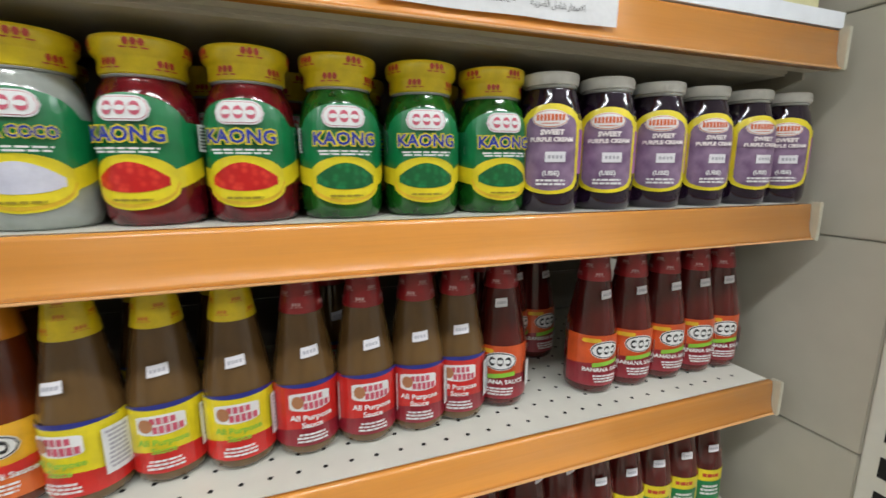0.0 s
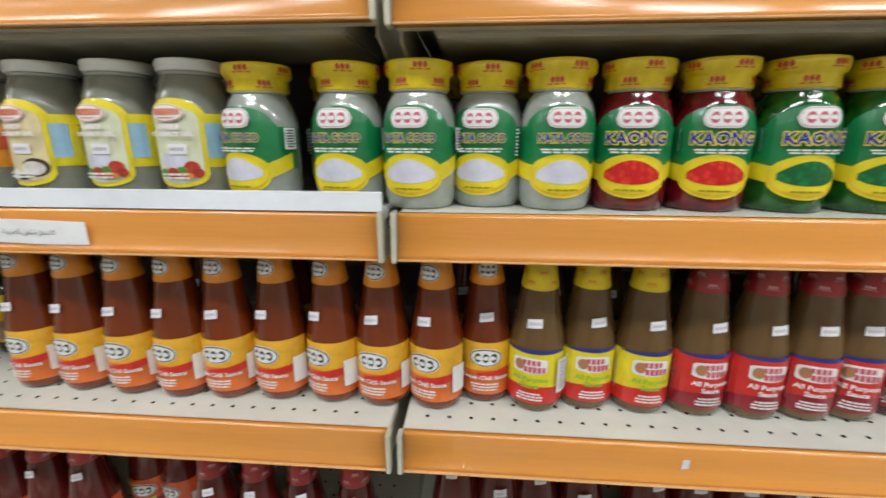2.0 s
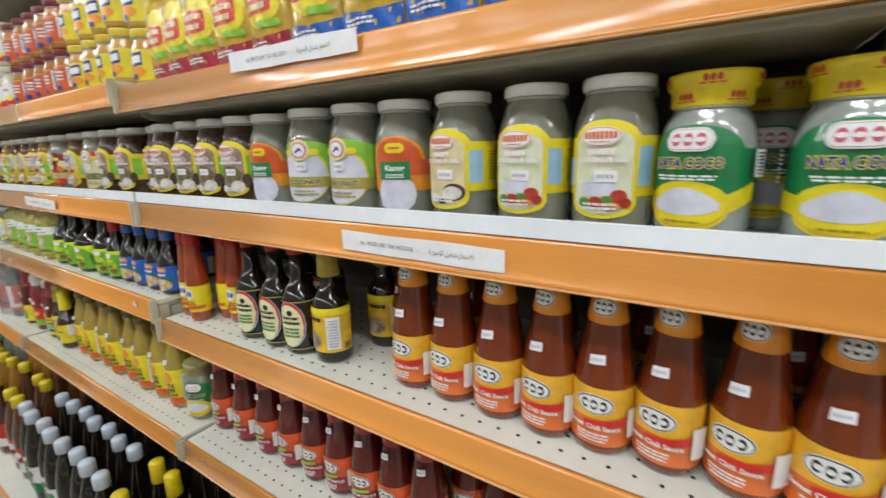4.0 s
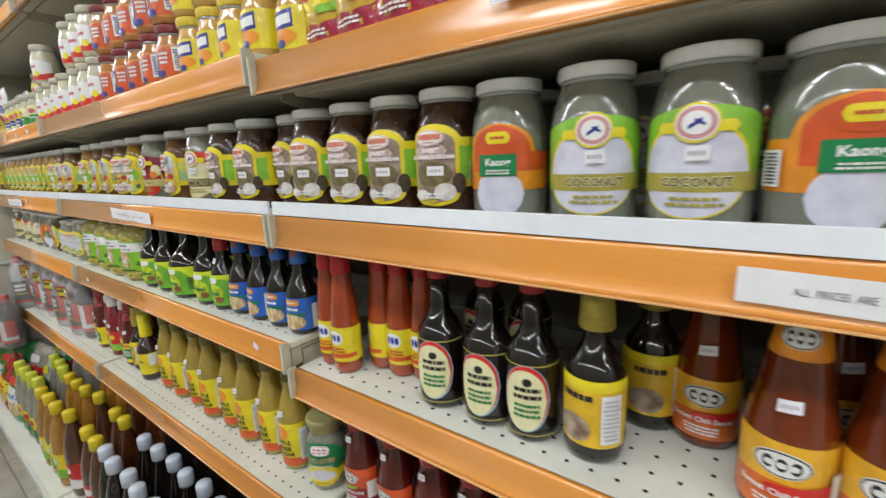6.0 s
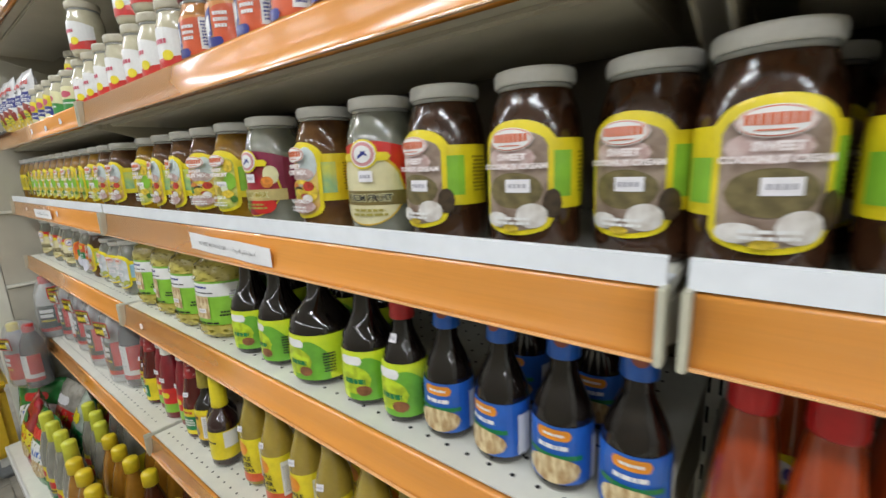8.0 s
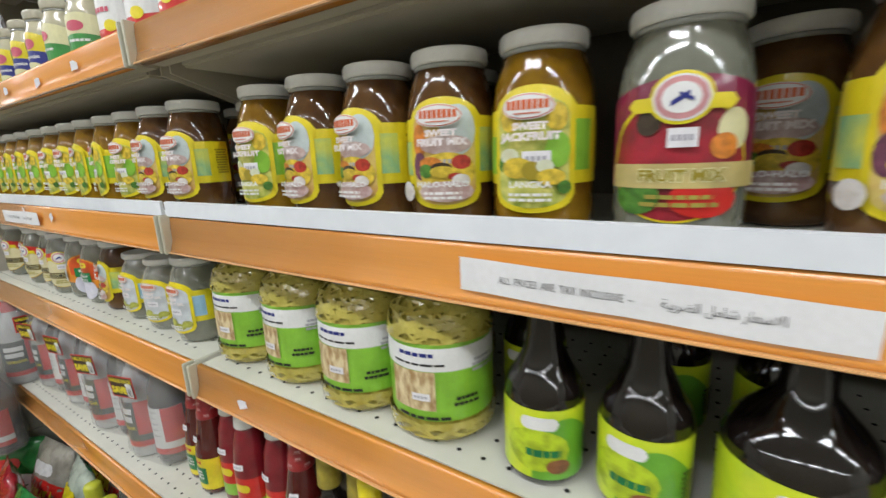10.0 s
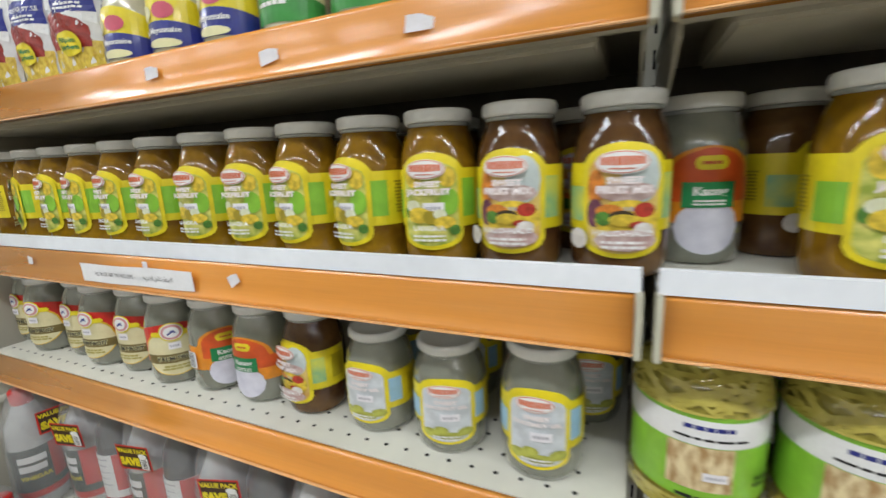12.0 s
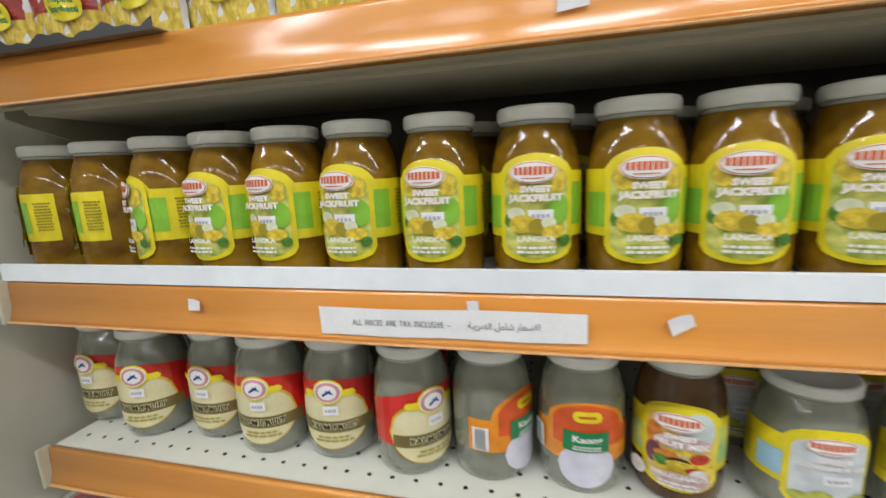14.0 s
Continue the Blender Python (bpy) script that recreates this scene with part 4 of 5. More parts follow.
def tomas(name, label, upper, lower, cap, dots):
    return bottle(name, label, SAUCE, B_MT, SAUCE_CAP, [
        ("rect", "label", upper, -0.052, 0.060, 0.014, 0.083),
        ("wave", "lower_field", lower, -0.052, 0.060, 0.014, 0.030, 0.008) if lower != upper else ("wave", "lower_field", DRED, -0.052, 0.060, 0.014, 0.026, 0.010),
        ("wave", "blue_edge", NAVY, -0.040, 0.050, 0.0815, 0.0822, 0.0045),
        ("panel", "emblem_field", W, -0.022, 0.020, 0.055, 0.076, 0.003),
        ("blocks", "emblem_mark", PINK, 0.001, 0.0700, 0.022, 0.0070, 4),
        ("blocks", "emblem_mark", PINK, 0.005, 0.0610, 0.026, 0.0080, 5),
        ("ell", "emblem_face", mat("tan_print", (0.50, 0.22, 0.10), 0.4), -0.013, 0.066, 0.006, 0.007),
        ("text", "lettering", W if lower == upper else LIME, "All Purpose", 0.0, 0.0480, 0.0088),
        ("text", "lettering", W if lower == upper else LIME, "Sauce", 0.0, 0.0395, 0.0088),
        ("bars", "small_print", W, 0.0, 0.025, 0.030, 0.012, 3),
        ("rect", "ingredients_field", W, 0.032, 0.055, 0.028, 0.074),
        ("bars", "small_print", FAINT, 0.0435, 0.052, 0.018, 0.04, 9),
    ], dots, (0.002, 0.120, 0.019, 0.011, 0.1), cap, group="sauce bottles")


YC = 0.497
mt_red = tomas("sauce_bottle", "brown all purpose sauce bottle with a red label and red seal", RED, RED, RSEAL, CAPDOT)
mt_yel = tomas("sauce_bottle", "brown all purpose sauce bottle with a yellow label and yellow seal", LYEL, RED, YLID, CAPDOTR)
stock(mt_red, [(0.167, YC + 0.004, ZC, -16), (0.112, YC, ZC, -11), (0.049, YC - 0.002, ZC, 2), (-0.018, YC, ZC, 6), (0.15, 0.60, ZC), (0.02, 0.60, ZC)], rng)
stock(mt_yel, [(-0.086, YC, ZC, 2), (-0.154, YC + 0.004, ZC, 4), (-0.219, YC - 0.006, ZC, -18), (-0.11, 0.60, ZC), (-0.19, 0.60, ZC)], rng)


def oval_sauce(name, label, body, main, low, words, cap, dots, neck, extra, stick_at=0.120):
    items = [
        ("rect", "label", main, -0.056, 0.058, 0.014, 0.086),
        ("wave", "lower_field", low, -0.056, 0.058, 0.014, 0.042, 0.006),
        ("ell", "emblem", W, 0.0, 0.066, 0.0215, 0.0125),
        ("ell", "emblem_edge", BLACKP, 0.0, 0.066, 0.0205, 0.0116),
        ("ell", "emblem_field", W, 0.0, 0.066, 0.0190, 0.0102),
        ("rings", "emblem_mark", BLACKP, 0.0, 0.066, 0.029, 0.0062, 3),
        ("rings", "emblem_hole", W, 0.0, 0.066, 0.0255, 0.0028, 3),
    ] + extra + [
        ("text", "lettering", W, words, 0.0, 0.0385, 0.0080),
        ("bars", "small_print", W, 0.0, 0.026, 0.034, 0.012, 3),
        ("rect", "ingredients_field", W, 0.036, 0.054, 0.026, 0.062),
    ]
    return bottle(name, label, SAUCE, body, SAUCE_CAP, items, dots, (0.0, stick_at, 0.018, 0.011, 0.12), cap, neck, group="sauce bottles")


chili_cap = [
    ("ell", "emblem", W, 0.0, 0.178, 0.0165, 0.0105),
    ("ell", "emblem_edge", BLACKP, 0.0, 0.178, 0.0156, 0.0098),
    ("ell", "emblem_field", W, 0.0, 0.178, 0.0142, 0.0086),
    ("rings", "emblem_mark", BLACKP, 0.0, 0.178, 0.022, 0.0052, 3),
    ("rings", "emblem_hole", W, 0.0, 0.178, 0.0205, 0.0022, 3),
]
chili = oval_sauce("sauce_bottle", "sweet chili sauce bottle with an orange label and neck band", B_CHILI, mat("amber_orange_label", (0.86, 0.46, 0.03), 0.3, 0.1, 40, coat=0.3), mat("orange_red_label", (0.76, 0.17, 0.03), 0.3, 0.1, 40, coat=0.3), "Sweet Chili Sauce", ORLAB, chili_cap, (), [("slant", "red_flash", RED, -0.010, 0.050, 0.040, 0.050, 0.010)])
xs = [-0.284, -0.347, -0.417, -0.484, -0.556, -0.626, -0.691, -0.761, -0.835, -0.905]
stock(chili, [(x, 0.507 if i == 0 else 0.488 + 0.003 * math.sin(i * 5), ZC, a) for i, (x, a) in enumerate(zip(xs, (0, -24, -14, -26, -18, -4, -14, -6, -10, -8)))] + [(x - 0.03, 0.60, ZC) for x in xs[::2]] + [(-0.975, 0.575, ZC, 0)], rng)
banana = oval_sauce("sauce_bottle", "dark red banana sauce bottle with a red label and seal", B_BAN, VERM, DRED, "BANANA SAUCE", RSEAL, CAPDOT, (), [("pill", "orange_mark", GOLDY, -0.020, 0.080, 0.012, 0.0028), ("slant", "green_flash", LIME, -0.018, 0.018, 0.045, 0.050, 0.006)], 0.142)
stock(banana, [(0.232, 0.51, ZC, -25), (0.370, YC, ZC, -3), (0.434, YC, ZC, -10), (0.496, YC, ZC, -8), (0.556, YC, ZC, -15), (0.608, YC, ZC, -19), (0.30, 0.62, ZC), (0.35, 0.62, ZC), (0.24, 0.60, ZC)]
      + [(x, 0.512, ZD) for x in (-1.520, -1.430, -1.344, -1.263, -1.189, -1.118, -1.047, -0.978, -0.908)]
      + [(x, 0.575, ZD) for x in (-0.86, -0.80, -0.73)]
      + [(x, 0.50, ZD) for x in (-0.69, -0.62, -0.55, -0.47)]
      + [(x, 0.50, ZD0) for x in (-0.32, -0.207, -0.054, 0.007, 0.074, 0.134, 0.273, 0.327)] + [(-1.46, 0.575, ZD), (-1.38, 0.575, ZD), (-1.3, 0.575, ZD), (-1.21, 0.575, ZD), (-1.08, 0.575, ZD), (-0.99, 0.575, ZD)], rng)
jufran = bottle("sauce_bottle", "dark red sauce bottle with a yellow and green label", SAUCE, B_BAN, SAUCE_CAP, [
    ("rect", "label", LYEL, -0.056, 0.058, 0.014, 0.082),
    ("bars", "heading", RPRINT, 0.0, 0.072, 0.036, 0.011, 1),
    ("rect", "green_field", LGREEN, -0.020, 0.022, 0.026, 0.062),
    ("bars", "small_print", W, 0.0, 0.046, 0.030, 0.02, 3),
], CAPDOT, (0.0, 0.120, 0.018, 0.011, 0.1), RSEAL, group="sauce bottles")
stock(jufran, [(0.606, 0.49, ZD0, -16), (0.552, 0.49, ZD0, -20), (0.497, 0.49, ZD0, -22), (0.440, 0.49, ZD0, -16), (0.383, 0.49, ZD0, -14), (-0.26, 0.5, ZD0), (-0.145, 0.50, ZD0), (0.2, 0.5, ZD0)], rng)

SOYP = [(0.026, 0.0), (0.0315, 0.004), (0.033, 0.012), (0.033, 0.094), (0.031, 0.107), (0.0245, 0.119), (0.0160, 0.132), (0.0135, 0.144), (0.0130, 0.192)]
kik = bottle("soy_sauce_bottle", "black soy sauce bottle with a cream oval label and red cap", SOYP, B_SOY, [(0.0142, 0.180), (0.0150, 0.182), (0.0150, 0.202), (0.013, 0.205), (0.003, 0.205)], [
    ("rect", "neck_line", GOLD, -0.06, 0.06, 0.0985, 0.100),
    ("ell", "label", SKY, -0.002, 0.058, 0.029, 0.042),
    ("ell", "label_arc", RED, -0.002, 0.059, 0.0275, 0.0405),
    ("ell", "label_oval", CREAML, -0.003, 0.056, 0.0255, 0.0385),
    ("pill", "emblem", BLACKP, 0.0, 0.080, 0.0055, 0.0050),
    ("bars", "heading", BLACKP, 0.0, 0.066, 0.036, 0.018, 2),
    ("bars", "small_print", LGREEN, 0.0, 0.044, 0.032, 0.020, 3),
    ("rect", "foot_line", GOLD, -0.06, 0.06, 0.0125, 0.014),
], capmat=mat("red_plastic_cap", (0.50, 0.03, 0.03), 0.35, 0.1), group="soy sauce bottles")
stock(kik, [(-1.150, 0.476, ZC, 14), (-1.210, 0.474, ZC, 8), (-1.286, 0.474, ZC, 16), (-1.21, 0.60, ZC), (-1.29, 0.60, ZC)], rng)
YSOY = [("rect", "label", GOLDY, -0.062, 0.062, 0.022, 0.098), ("rect", "label_edge", LYEL, -0.062, 0.062, 0.088, 0.100), ("bars", "heading", BLACKP, -0.012, 0.080, 0.040, 0.012, 1), ("ell", "picture", COCOP, -0.016, 0.042, 0.020, 0.016), ("rect", "ingredients_field", W, 0.014, 0.036, 0.028, 0.085), ("bars", "small_print", FAINT, 0.025, 0.056, 0.018, 0.05, 10), ("bars", "barcode", BLACKP, 0.048, 0.032, 0.014, 0.012, 5)]
ysoy = bottle("soy_sauce_bottle", "black soy sauce bottle with a yellow label and gold neck", SOYP, B_SOY, [(0.0185, 0.150), (0.0195, 0.152), (0.0175, 0.185), (0.0170, 0.211), (0.014, 0.2135), (0.003, 0.2135)], YSOY, capmat=mat("gold_foil", (0.45, 0.36, 0.05), 0.3, 0.15, 60, 0.2), group="soy sauce bottles")
stock(ysoy, [(-1.076, 0.480, ZC, 4), (-1.035, 0.575, ZC, 30), (-2.50, 0.50, ZD, 10)], rng)
HOTP = [(0.018, 0.0), (0.0225, 0.004), (0.0235, 0.010), (0.0235, 0.085), (0.021, 0.110), (0.0165, 0.150), (0.0135, 0.168), (0.0130, 0.180)]
hot = bottle("hot_sauce_bottle", "slim red hot sauce bottle with a yellow label", HOTP, B_HOT, [(0.0150, 0.164), (0.0158, 0.166), (0.0150, 0.192), (0.012, 0.197), (0.003, 0.1975)], [
    ("rect", "label", LYEL, -0.060, 0.060, 0.022, 0.080),
    ("ell", "emblem", W, -0.004, 0.062, 0.014, 0.012),
    ("rings", "emblem_mark", LBLUE, -0.004, 0.062, 0.022, 0.006, 3),
    ("bars", "heading", RPRINT, 0.0, 0.042, 0.028, 0.010, 2),
    ("slant", "red_flash", VERM, -0.03, 0.03, 0.030, 0.034, 0.007),
], capmat=mat("red_cap", (0.55, 0.02, 0.02), 0.35, 0.1), group="hot sauce bottles")
stock(hot, [(-1.472, 0.462, ZC, 10), (-1.516, 0.470, ZC, 16), (-1.386, 0.502, ZC, 14), (-1.430, 0.505, ZC, -40), (-1.345, 0.512, ZC, 10), (-1.49, 0.58, ZC, 0)], rng)

BLUP = [(0.023, 0.0), (0.0275, 0.003), (0.0285, 0.010), (0.0285, 0.066), (0.026, 0.080), (0.019, 0.096), (0.0125, 0.112), (0.0115, 0.130), (0.0115, 0.150)]
BLUCAP = [(0.0150, 0.126), (0.0155, 0.127), (0.0145, 0.150), (0.0150, 0.160), (0.012, 0.165), (0.003, 0.165)]
blue = bottle("seasoning_bottle", "small black seasoning bottle with a blue label and blue neck", BLUP, B_SOY, BLUCAP, [
    ("rect", "label", ROYAL, -0.062, 0.062, 0.010, 0.068),
    ("pill", "emblem", ORLAB, 0.0, 0.060, 0.016, 0.0055),
    ("bars", "emblem_mark", W, 0.0, 0.060, 0.022, 0.005, 1),
    ("bars", "heading", W, 0.0, 0.048, 0.036, 0.008, 1),
    ("rect", "green_band", LGREEN, -0.026, 0.026, 0.036, 0.041),
    ("ell", "picture", NOODLE, 0.0, 0.025, 0.025, 0.0135),
    ("rect", "ingredients_field", W, 0.036, 0.052, 0.012, 0.056),
], [("ell", "neck_picture", mat("rust_picture", (0.30, 0.08, 0.05), 0.4, 0.2, 90), 0.002, 0.148, 0.0085, 0.0095)], capmat=ROYAL, group="seasoning bottles")
stock(blue, [(-1.592, 0.470, ZC3, 8), (-1.658, 0.472, ZC3, 6), (-1.724, 0.472, ZC3, -12), (-1.794, 0.472, ZC3, 10), (-1.66, 0.58, ZC3), (-1.75, 0.58, ZC3)], rng)
LIMEART = [("rect", "label", LIMEY, -0.075, 0.075, 0.010, 0.076), ("wave", "green_field", mat("fresh_green_label", (0.16, 0.46, 0.04), 0.3, 0.1, 40, coat=0.3), -0.010, 0.046, 0.010, 0.048, 0.020), ("ell", "picture", mat("citrus_picture", (0.55, 0.72, 0.03), 0.35, 0.2, 80), -0.006, 0.038, 0.028, 0.020), ("pill", "emblem", W, -0.004, 0.064, 0.016, 0.0060), ("bars", "heading", LGREEN, 0.0, 0.036, 0.034, 0.012, 1), ("ell", "picture", mat("chilli_picture", (0.30, 0.12, 0.05), 0.35, 0.2, 90), 0.012, 0.024, 0.010, 0.007), ("bars", "small_print", BLACKP, 0.046, 0.036, 0.020, 0.03, 7)]
limes = bottle("seasoning_bottle", "small black seasoning bottle with a lime green label", BLUP, B_SOY, BLUCAP, LIMEART, capmat=mat("red_plastic_cap", (0.50, 0.03, 0.03)), stick=(0.0, 0.105, 0.014, 0.010), group="seasoning bottles")
stock(limes, [(-1.856, 0.466, ZC3, 4)], rng)
LIMP = [(0.027, 0.0), (0.0335, 0.004), (0.035, 0.010), (0.035, 0.078), (0.032, 0.091), (0.024, 0.104), (0.0165, 0.122), (0.0135, 0.150), (0.0135, 0.176)]
limel = bottle("seasoning_bottle", "black seasoning bottle with a lime green label", LIMP, B_SOY, [(0.0150, 0.160), (0.0155, 0.162), (0.0155, 0.183), (0.013, 0.186), (0.003, 0.186)], LIMEART, capmat=mat("black_plastic_cap", (0.02, 0.02, 0.02), 0.4), group="seasoning bottles")
stock(limel, [(-1.926, 0.470, ZC3, 14), (-2.128, 0.468, ZC3, -8), (-2.212, 0.466, ZC3, 20), (-2.26, 0.57, ZC3), (-2.03, 0.59, ZC3), (-2.12, 0.60, ZC3)], rng)
LIMW = [(r * 1.32, z * 1.0) if z < 0.12 else (r, z) for r, z in LIMP]
limew = bottle("seasoning_bottle", "wide black seasoning bottle with a lime green label", LIMW, B_SOY, [(0.0150, 0.160), (0.0155, 0.162), (0.0155, 0.183), (0.013, 0.186), (0.003, 0.186)], LIMEART, capmat=mat("black_plastic_cap", (0.02, 0.02, 0.02), 0.4), group="seasoning bottles")
stock(limew, [(-2.032, 0.474, ZC3, 6)], rng)
ketch = bottle("ketchup_bottle", "red squeeze sauce bottle with a white cap", [(0.026, 0), (0.031, 0.004), (0.032, 0.02), (0.032, 0.10), (0.027, 0.15), (0.020, 0.175), (0.018, 0.18)], mat("red_plastic_bottle", (0.22, 0.012, 0.02), 0.3, 0.1, coat=0.3), [(0.021, 0.181), (0.022, 0.183), (0.020, 0.205), (0.012, 0.215), (0.004, 0.218)], [("rect", "label", RED, -0.05, 0.05, 0.02, 0.09), ("rect", "label_field", LIME, -0.05, 0.05, 0.02, 0.045), ("pill", "emblem", LYEL, 0.0, 0.07, 0.016, 0.008)], stick=(0.0, 0.115), capmat=WHITE_LID, group="sauce bottles")
stock(ketch, [(-2.775, 0.50, ZD), (-2.84, 0.51, ZD), (-2.70, 0.51, ZD), (-2.74, 0.58, ZD)], rng)
stock(copy_thing(jufran, pose(0, 0, 0)), [(-2.905, 0.50, ZD), (-2.965, 0.51, ZD), (-2.63, 0.5, ZD, 20)], rng)
CIDP = [(0.026, 0.0), (0.031, 0.004), (0.0325, 0.010), (0.0325, 0.120), (0.029, 0.140), (0.021, 0.165), (0.0155, 0.185), (0.0145, 0.205)]
cider = bottle("vinegar_bottle", "amber apple cider vinegar bottle with a yellow label", CIDP, B_CIDER, [(0.0155, 0.200), (0.0165, 0.202), (0.0165, 0.218), (0.014, 0.221), (0.003, 0.221)], [
    ("rect", "label", LYEL, -0.060, 0.060, 0.014, 0.112),
    ("wave", "red_foot", VERM, -0.060, 0.060, 0.014, 0.028, 0.006),
    ("ell", "emblem", ORLAB, -0.004, 0.090, 0.018, 0.016),
    ("text", "lettering", BLACKP, "APPLE", 0.0, 0.068, 0.0130),
    ("text", "lettering", BLACKP, "CIDER", 0.0, 0.054, 0.0135),
    ("text", "lettering", BLACKP, "VINEGAR", 0.0, 0.041, 0.0115),
    ("rect", "ingredients_field", W, 0.036, 0.056, 0.026, 0.10),
    ("bars", "small_print", FAINT, 0.046, 0.062, 0.016, 0.06, 12),
], stick=(0.0, 0.135, 0.016, 0.012, 0.2), capmat=mat("olive_cap", (0.16, 0.13, 0.03), 0.4), group="vinegar bottles")
stock(cider, [(x, 0.500 + 0.004 * math.sin(9 * i), ZD, 4 + 6 * math.sin(5 * i)) for i, x in enumerate((-1.720, -1.805, -1.895, -1.985, -2.075, -2.165, -2.255, -2.345))] + [(x, 0.585, ZD) for x in (-1.73, -1.82, -1.91, -2.0, -2.09, -2.18, -2.27)], rng)
dull = fruit_jar("fruit_jar", "jar of white coconut jelly with a green label and olive lid", C_CLEAR, SILVERW, "NATA COCO", mat("olive_lid", (0.34, 0.30, 0.12), 0.35, 0.1), False)
stock(dull, [(-1.618, 0.505, ZD, 30)], rng)
darky = bottle("soy_sauce_bottle", "dark sauce bottle with a yellow label and tall yellow neck", SOYP, mat("dark_brown_sauce_glass", (0.030, 0.008, 0.008), 0.08, 0.1, coat=1.0), [(0.0175, 0.140), (0.018, 0.142), (0.0165, 0.185), (0.0165, 0.209), (0.013, 0.213), (0.003, 0.213)], [("rect", "label", LYEL, -0.10, 0.10, 0.022, 0.090), ("bars", "heading", BLACKP, 0.0, 0.064, 0.036, 0.008, 1), ("rect", "ingredients_field", W, 0.03, 0.06, 0.05, 0.088)], capmat=LYEL, group="soy sauce bottles")
stock(darky, [(-2.465, 0.485, ZD, 10)], rng)
stock(copy_thing(ysoy, pose(0, 0, 0)), [(-2.565, 0.50, ZD, 6)], rng)

# ---- goods on the base shelf ----
TALL = [(0.030, 0.0), (0.036, 0.005), (0.0375, 0.015), (0.0375, 0.150), (0.034, 0.180), (0.024, 0.225), (0.0150, 0.255), (0.0140, 0.275)]
TALLC = [(0.0165, 0.262), (0.0185, 0.264), (0.0185, 0.294), (0.016, 0.299), (0.003, 0.300)]
TALLS = [(0.0175, 0.235), (0.0190, 0.237), (0.0180, 0.270), (0.0180, 0.294), (0.016, 0.299), (0.003, 0.300)]
ZE = 0.2205


def tall(name, label, body, capm, items, cap=TALLC):
    return bottle(name, label, TALL, body, cap, items, capmat=capm, group="tall bottles")


def art(a, b, c):
    return [("rect", "label", a, -0.066, 0.066, 0.035, 0.125), ("wave", "label_foot", b, -0.066, 0.066, 0.035, 0.060, 0.012), ("pill", "emblem", c, 0.0, 0.100, 0.026, 0.012), ("bars", "heading", BLACKP, 0.0, 0.080, 0.046, 0.014, 1), ("bars", "small_print", FAINT, 0.0, 0.068, 0.040, 0.010, 2)]


soyw = tall("soy_sauce_bottle", "tall dark soy sauce bottle with a white cap", B_SOY, mat("bluish_white_cap", (0.62, 0.68, 0.78), 0.4, 0.05), art(W, LGREEN, LGREEN))
amby = tall("fish_sauce_bottle", "tall amber bottle with a yellow cap and label", mat("amber_liquid_plastic", (0.66, 0.30, 0.03), 0.10, 0.15, 20, coat=1.0, rand=0.1, trans=0.4), mat("yellow_cap", (0.80, 0.60, 0.02), 0.4, 0.06), art(LYEL, LIME, W))
brny = tall("fish_sauce_bottle", "tall brown bottle with a yellow cap and red label", mat("brown_liquid_glass", (0.10, 0.03, 0.01), 0.10, 0.15, 20, coat=1.0), mat("yellow_cap", (0.80, 0.60, 0.02)), art(RED, W, W))
clry = tall("vinegar_bottle", "tall clear vinegar bottle with a yellow green cap", mat("clear_vinegar_plastic", (0.66, 0.65, 0.56), 0.10, 0.15, 20, coat=1.0, trans=0.6), mat("lime_cap", (0.68, 0.70, 0.06), 0.4, 0.06), art(LYEL, LGREEN, RED), TALLS)
gly = tall("oyster_sauce_bottle", "tall dark bottle with a yellow neck seal", B_SOY, YLID, art(LYEL, RED, W), TALLS)


def field(x0, x1, step, ys, skip=0.0, seed=1):
    r = random.Random(seed)
    out = []
    for k, y in enumerate(ys):
        x = x0 - (step * 0.5 if k % 2 else 0)
        while x > x1:
            if r.random() >= skip:
                out.append((x + r.uniform(-0.005, 0.005), y + r.uniform(-0.006, 0.006), ZE))
            x -= step
    return out


stock(gly, field(-1.22, -1.72, 0.086, (0.30, 0.39, 0.48, 0.58), 0.15, 3), rng)
stock(soyw, field(-1.76, -2.40, 0.086, (0.30, 0.39, 0.48, 0.58), 0.05, 4), rng)
stock(brny, field(-2.44, -2.78, 0.086, (0.30, 0.39, 0.48), 0.05, 5), rng)
stock(amby, field(-2.80, -3.05, 0.088, (0.29, 0.38, 0.47), 0.0, 6), rng)
stock(clry, field(-3.09, -3.36, 0.088, (0.30, 0.39, 0.48), 0.05, 7), rng)


class Pouch(Skin):
    """Artwork on the bulging front of a pouch of width w and height h."""

    def __init__(self, w, h, t):
        self.w, self.h, self.t = w, h, t

    def bulge(self, u, v):
        a, b = min(1.0, abs(u) / (self.w / 2)), v / self.h
        return self.t * (1 - a * a) ** 0.7 * max(0.0, math.sin(math.pi * min(1.0, 0.12 + 0.88 * b))) ** 0.6 + 0.0012 * math.sin(u * 210 + v * 160)

    def at(self, u, v, off):
        return (u, -self.bulge(u, v) - off, v)


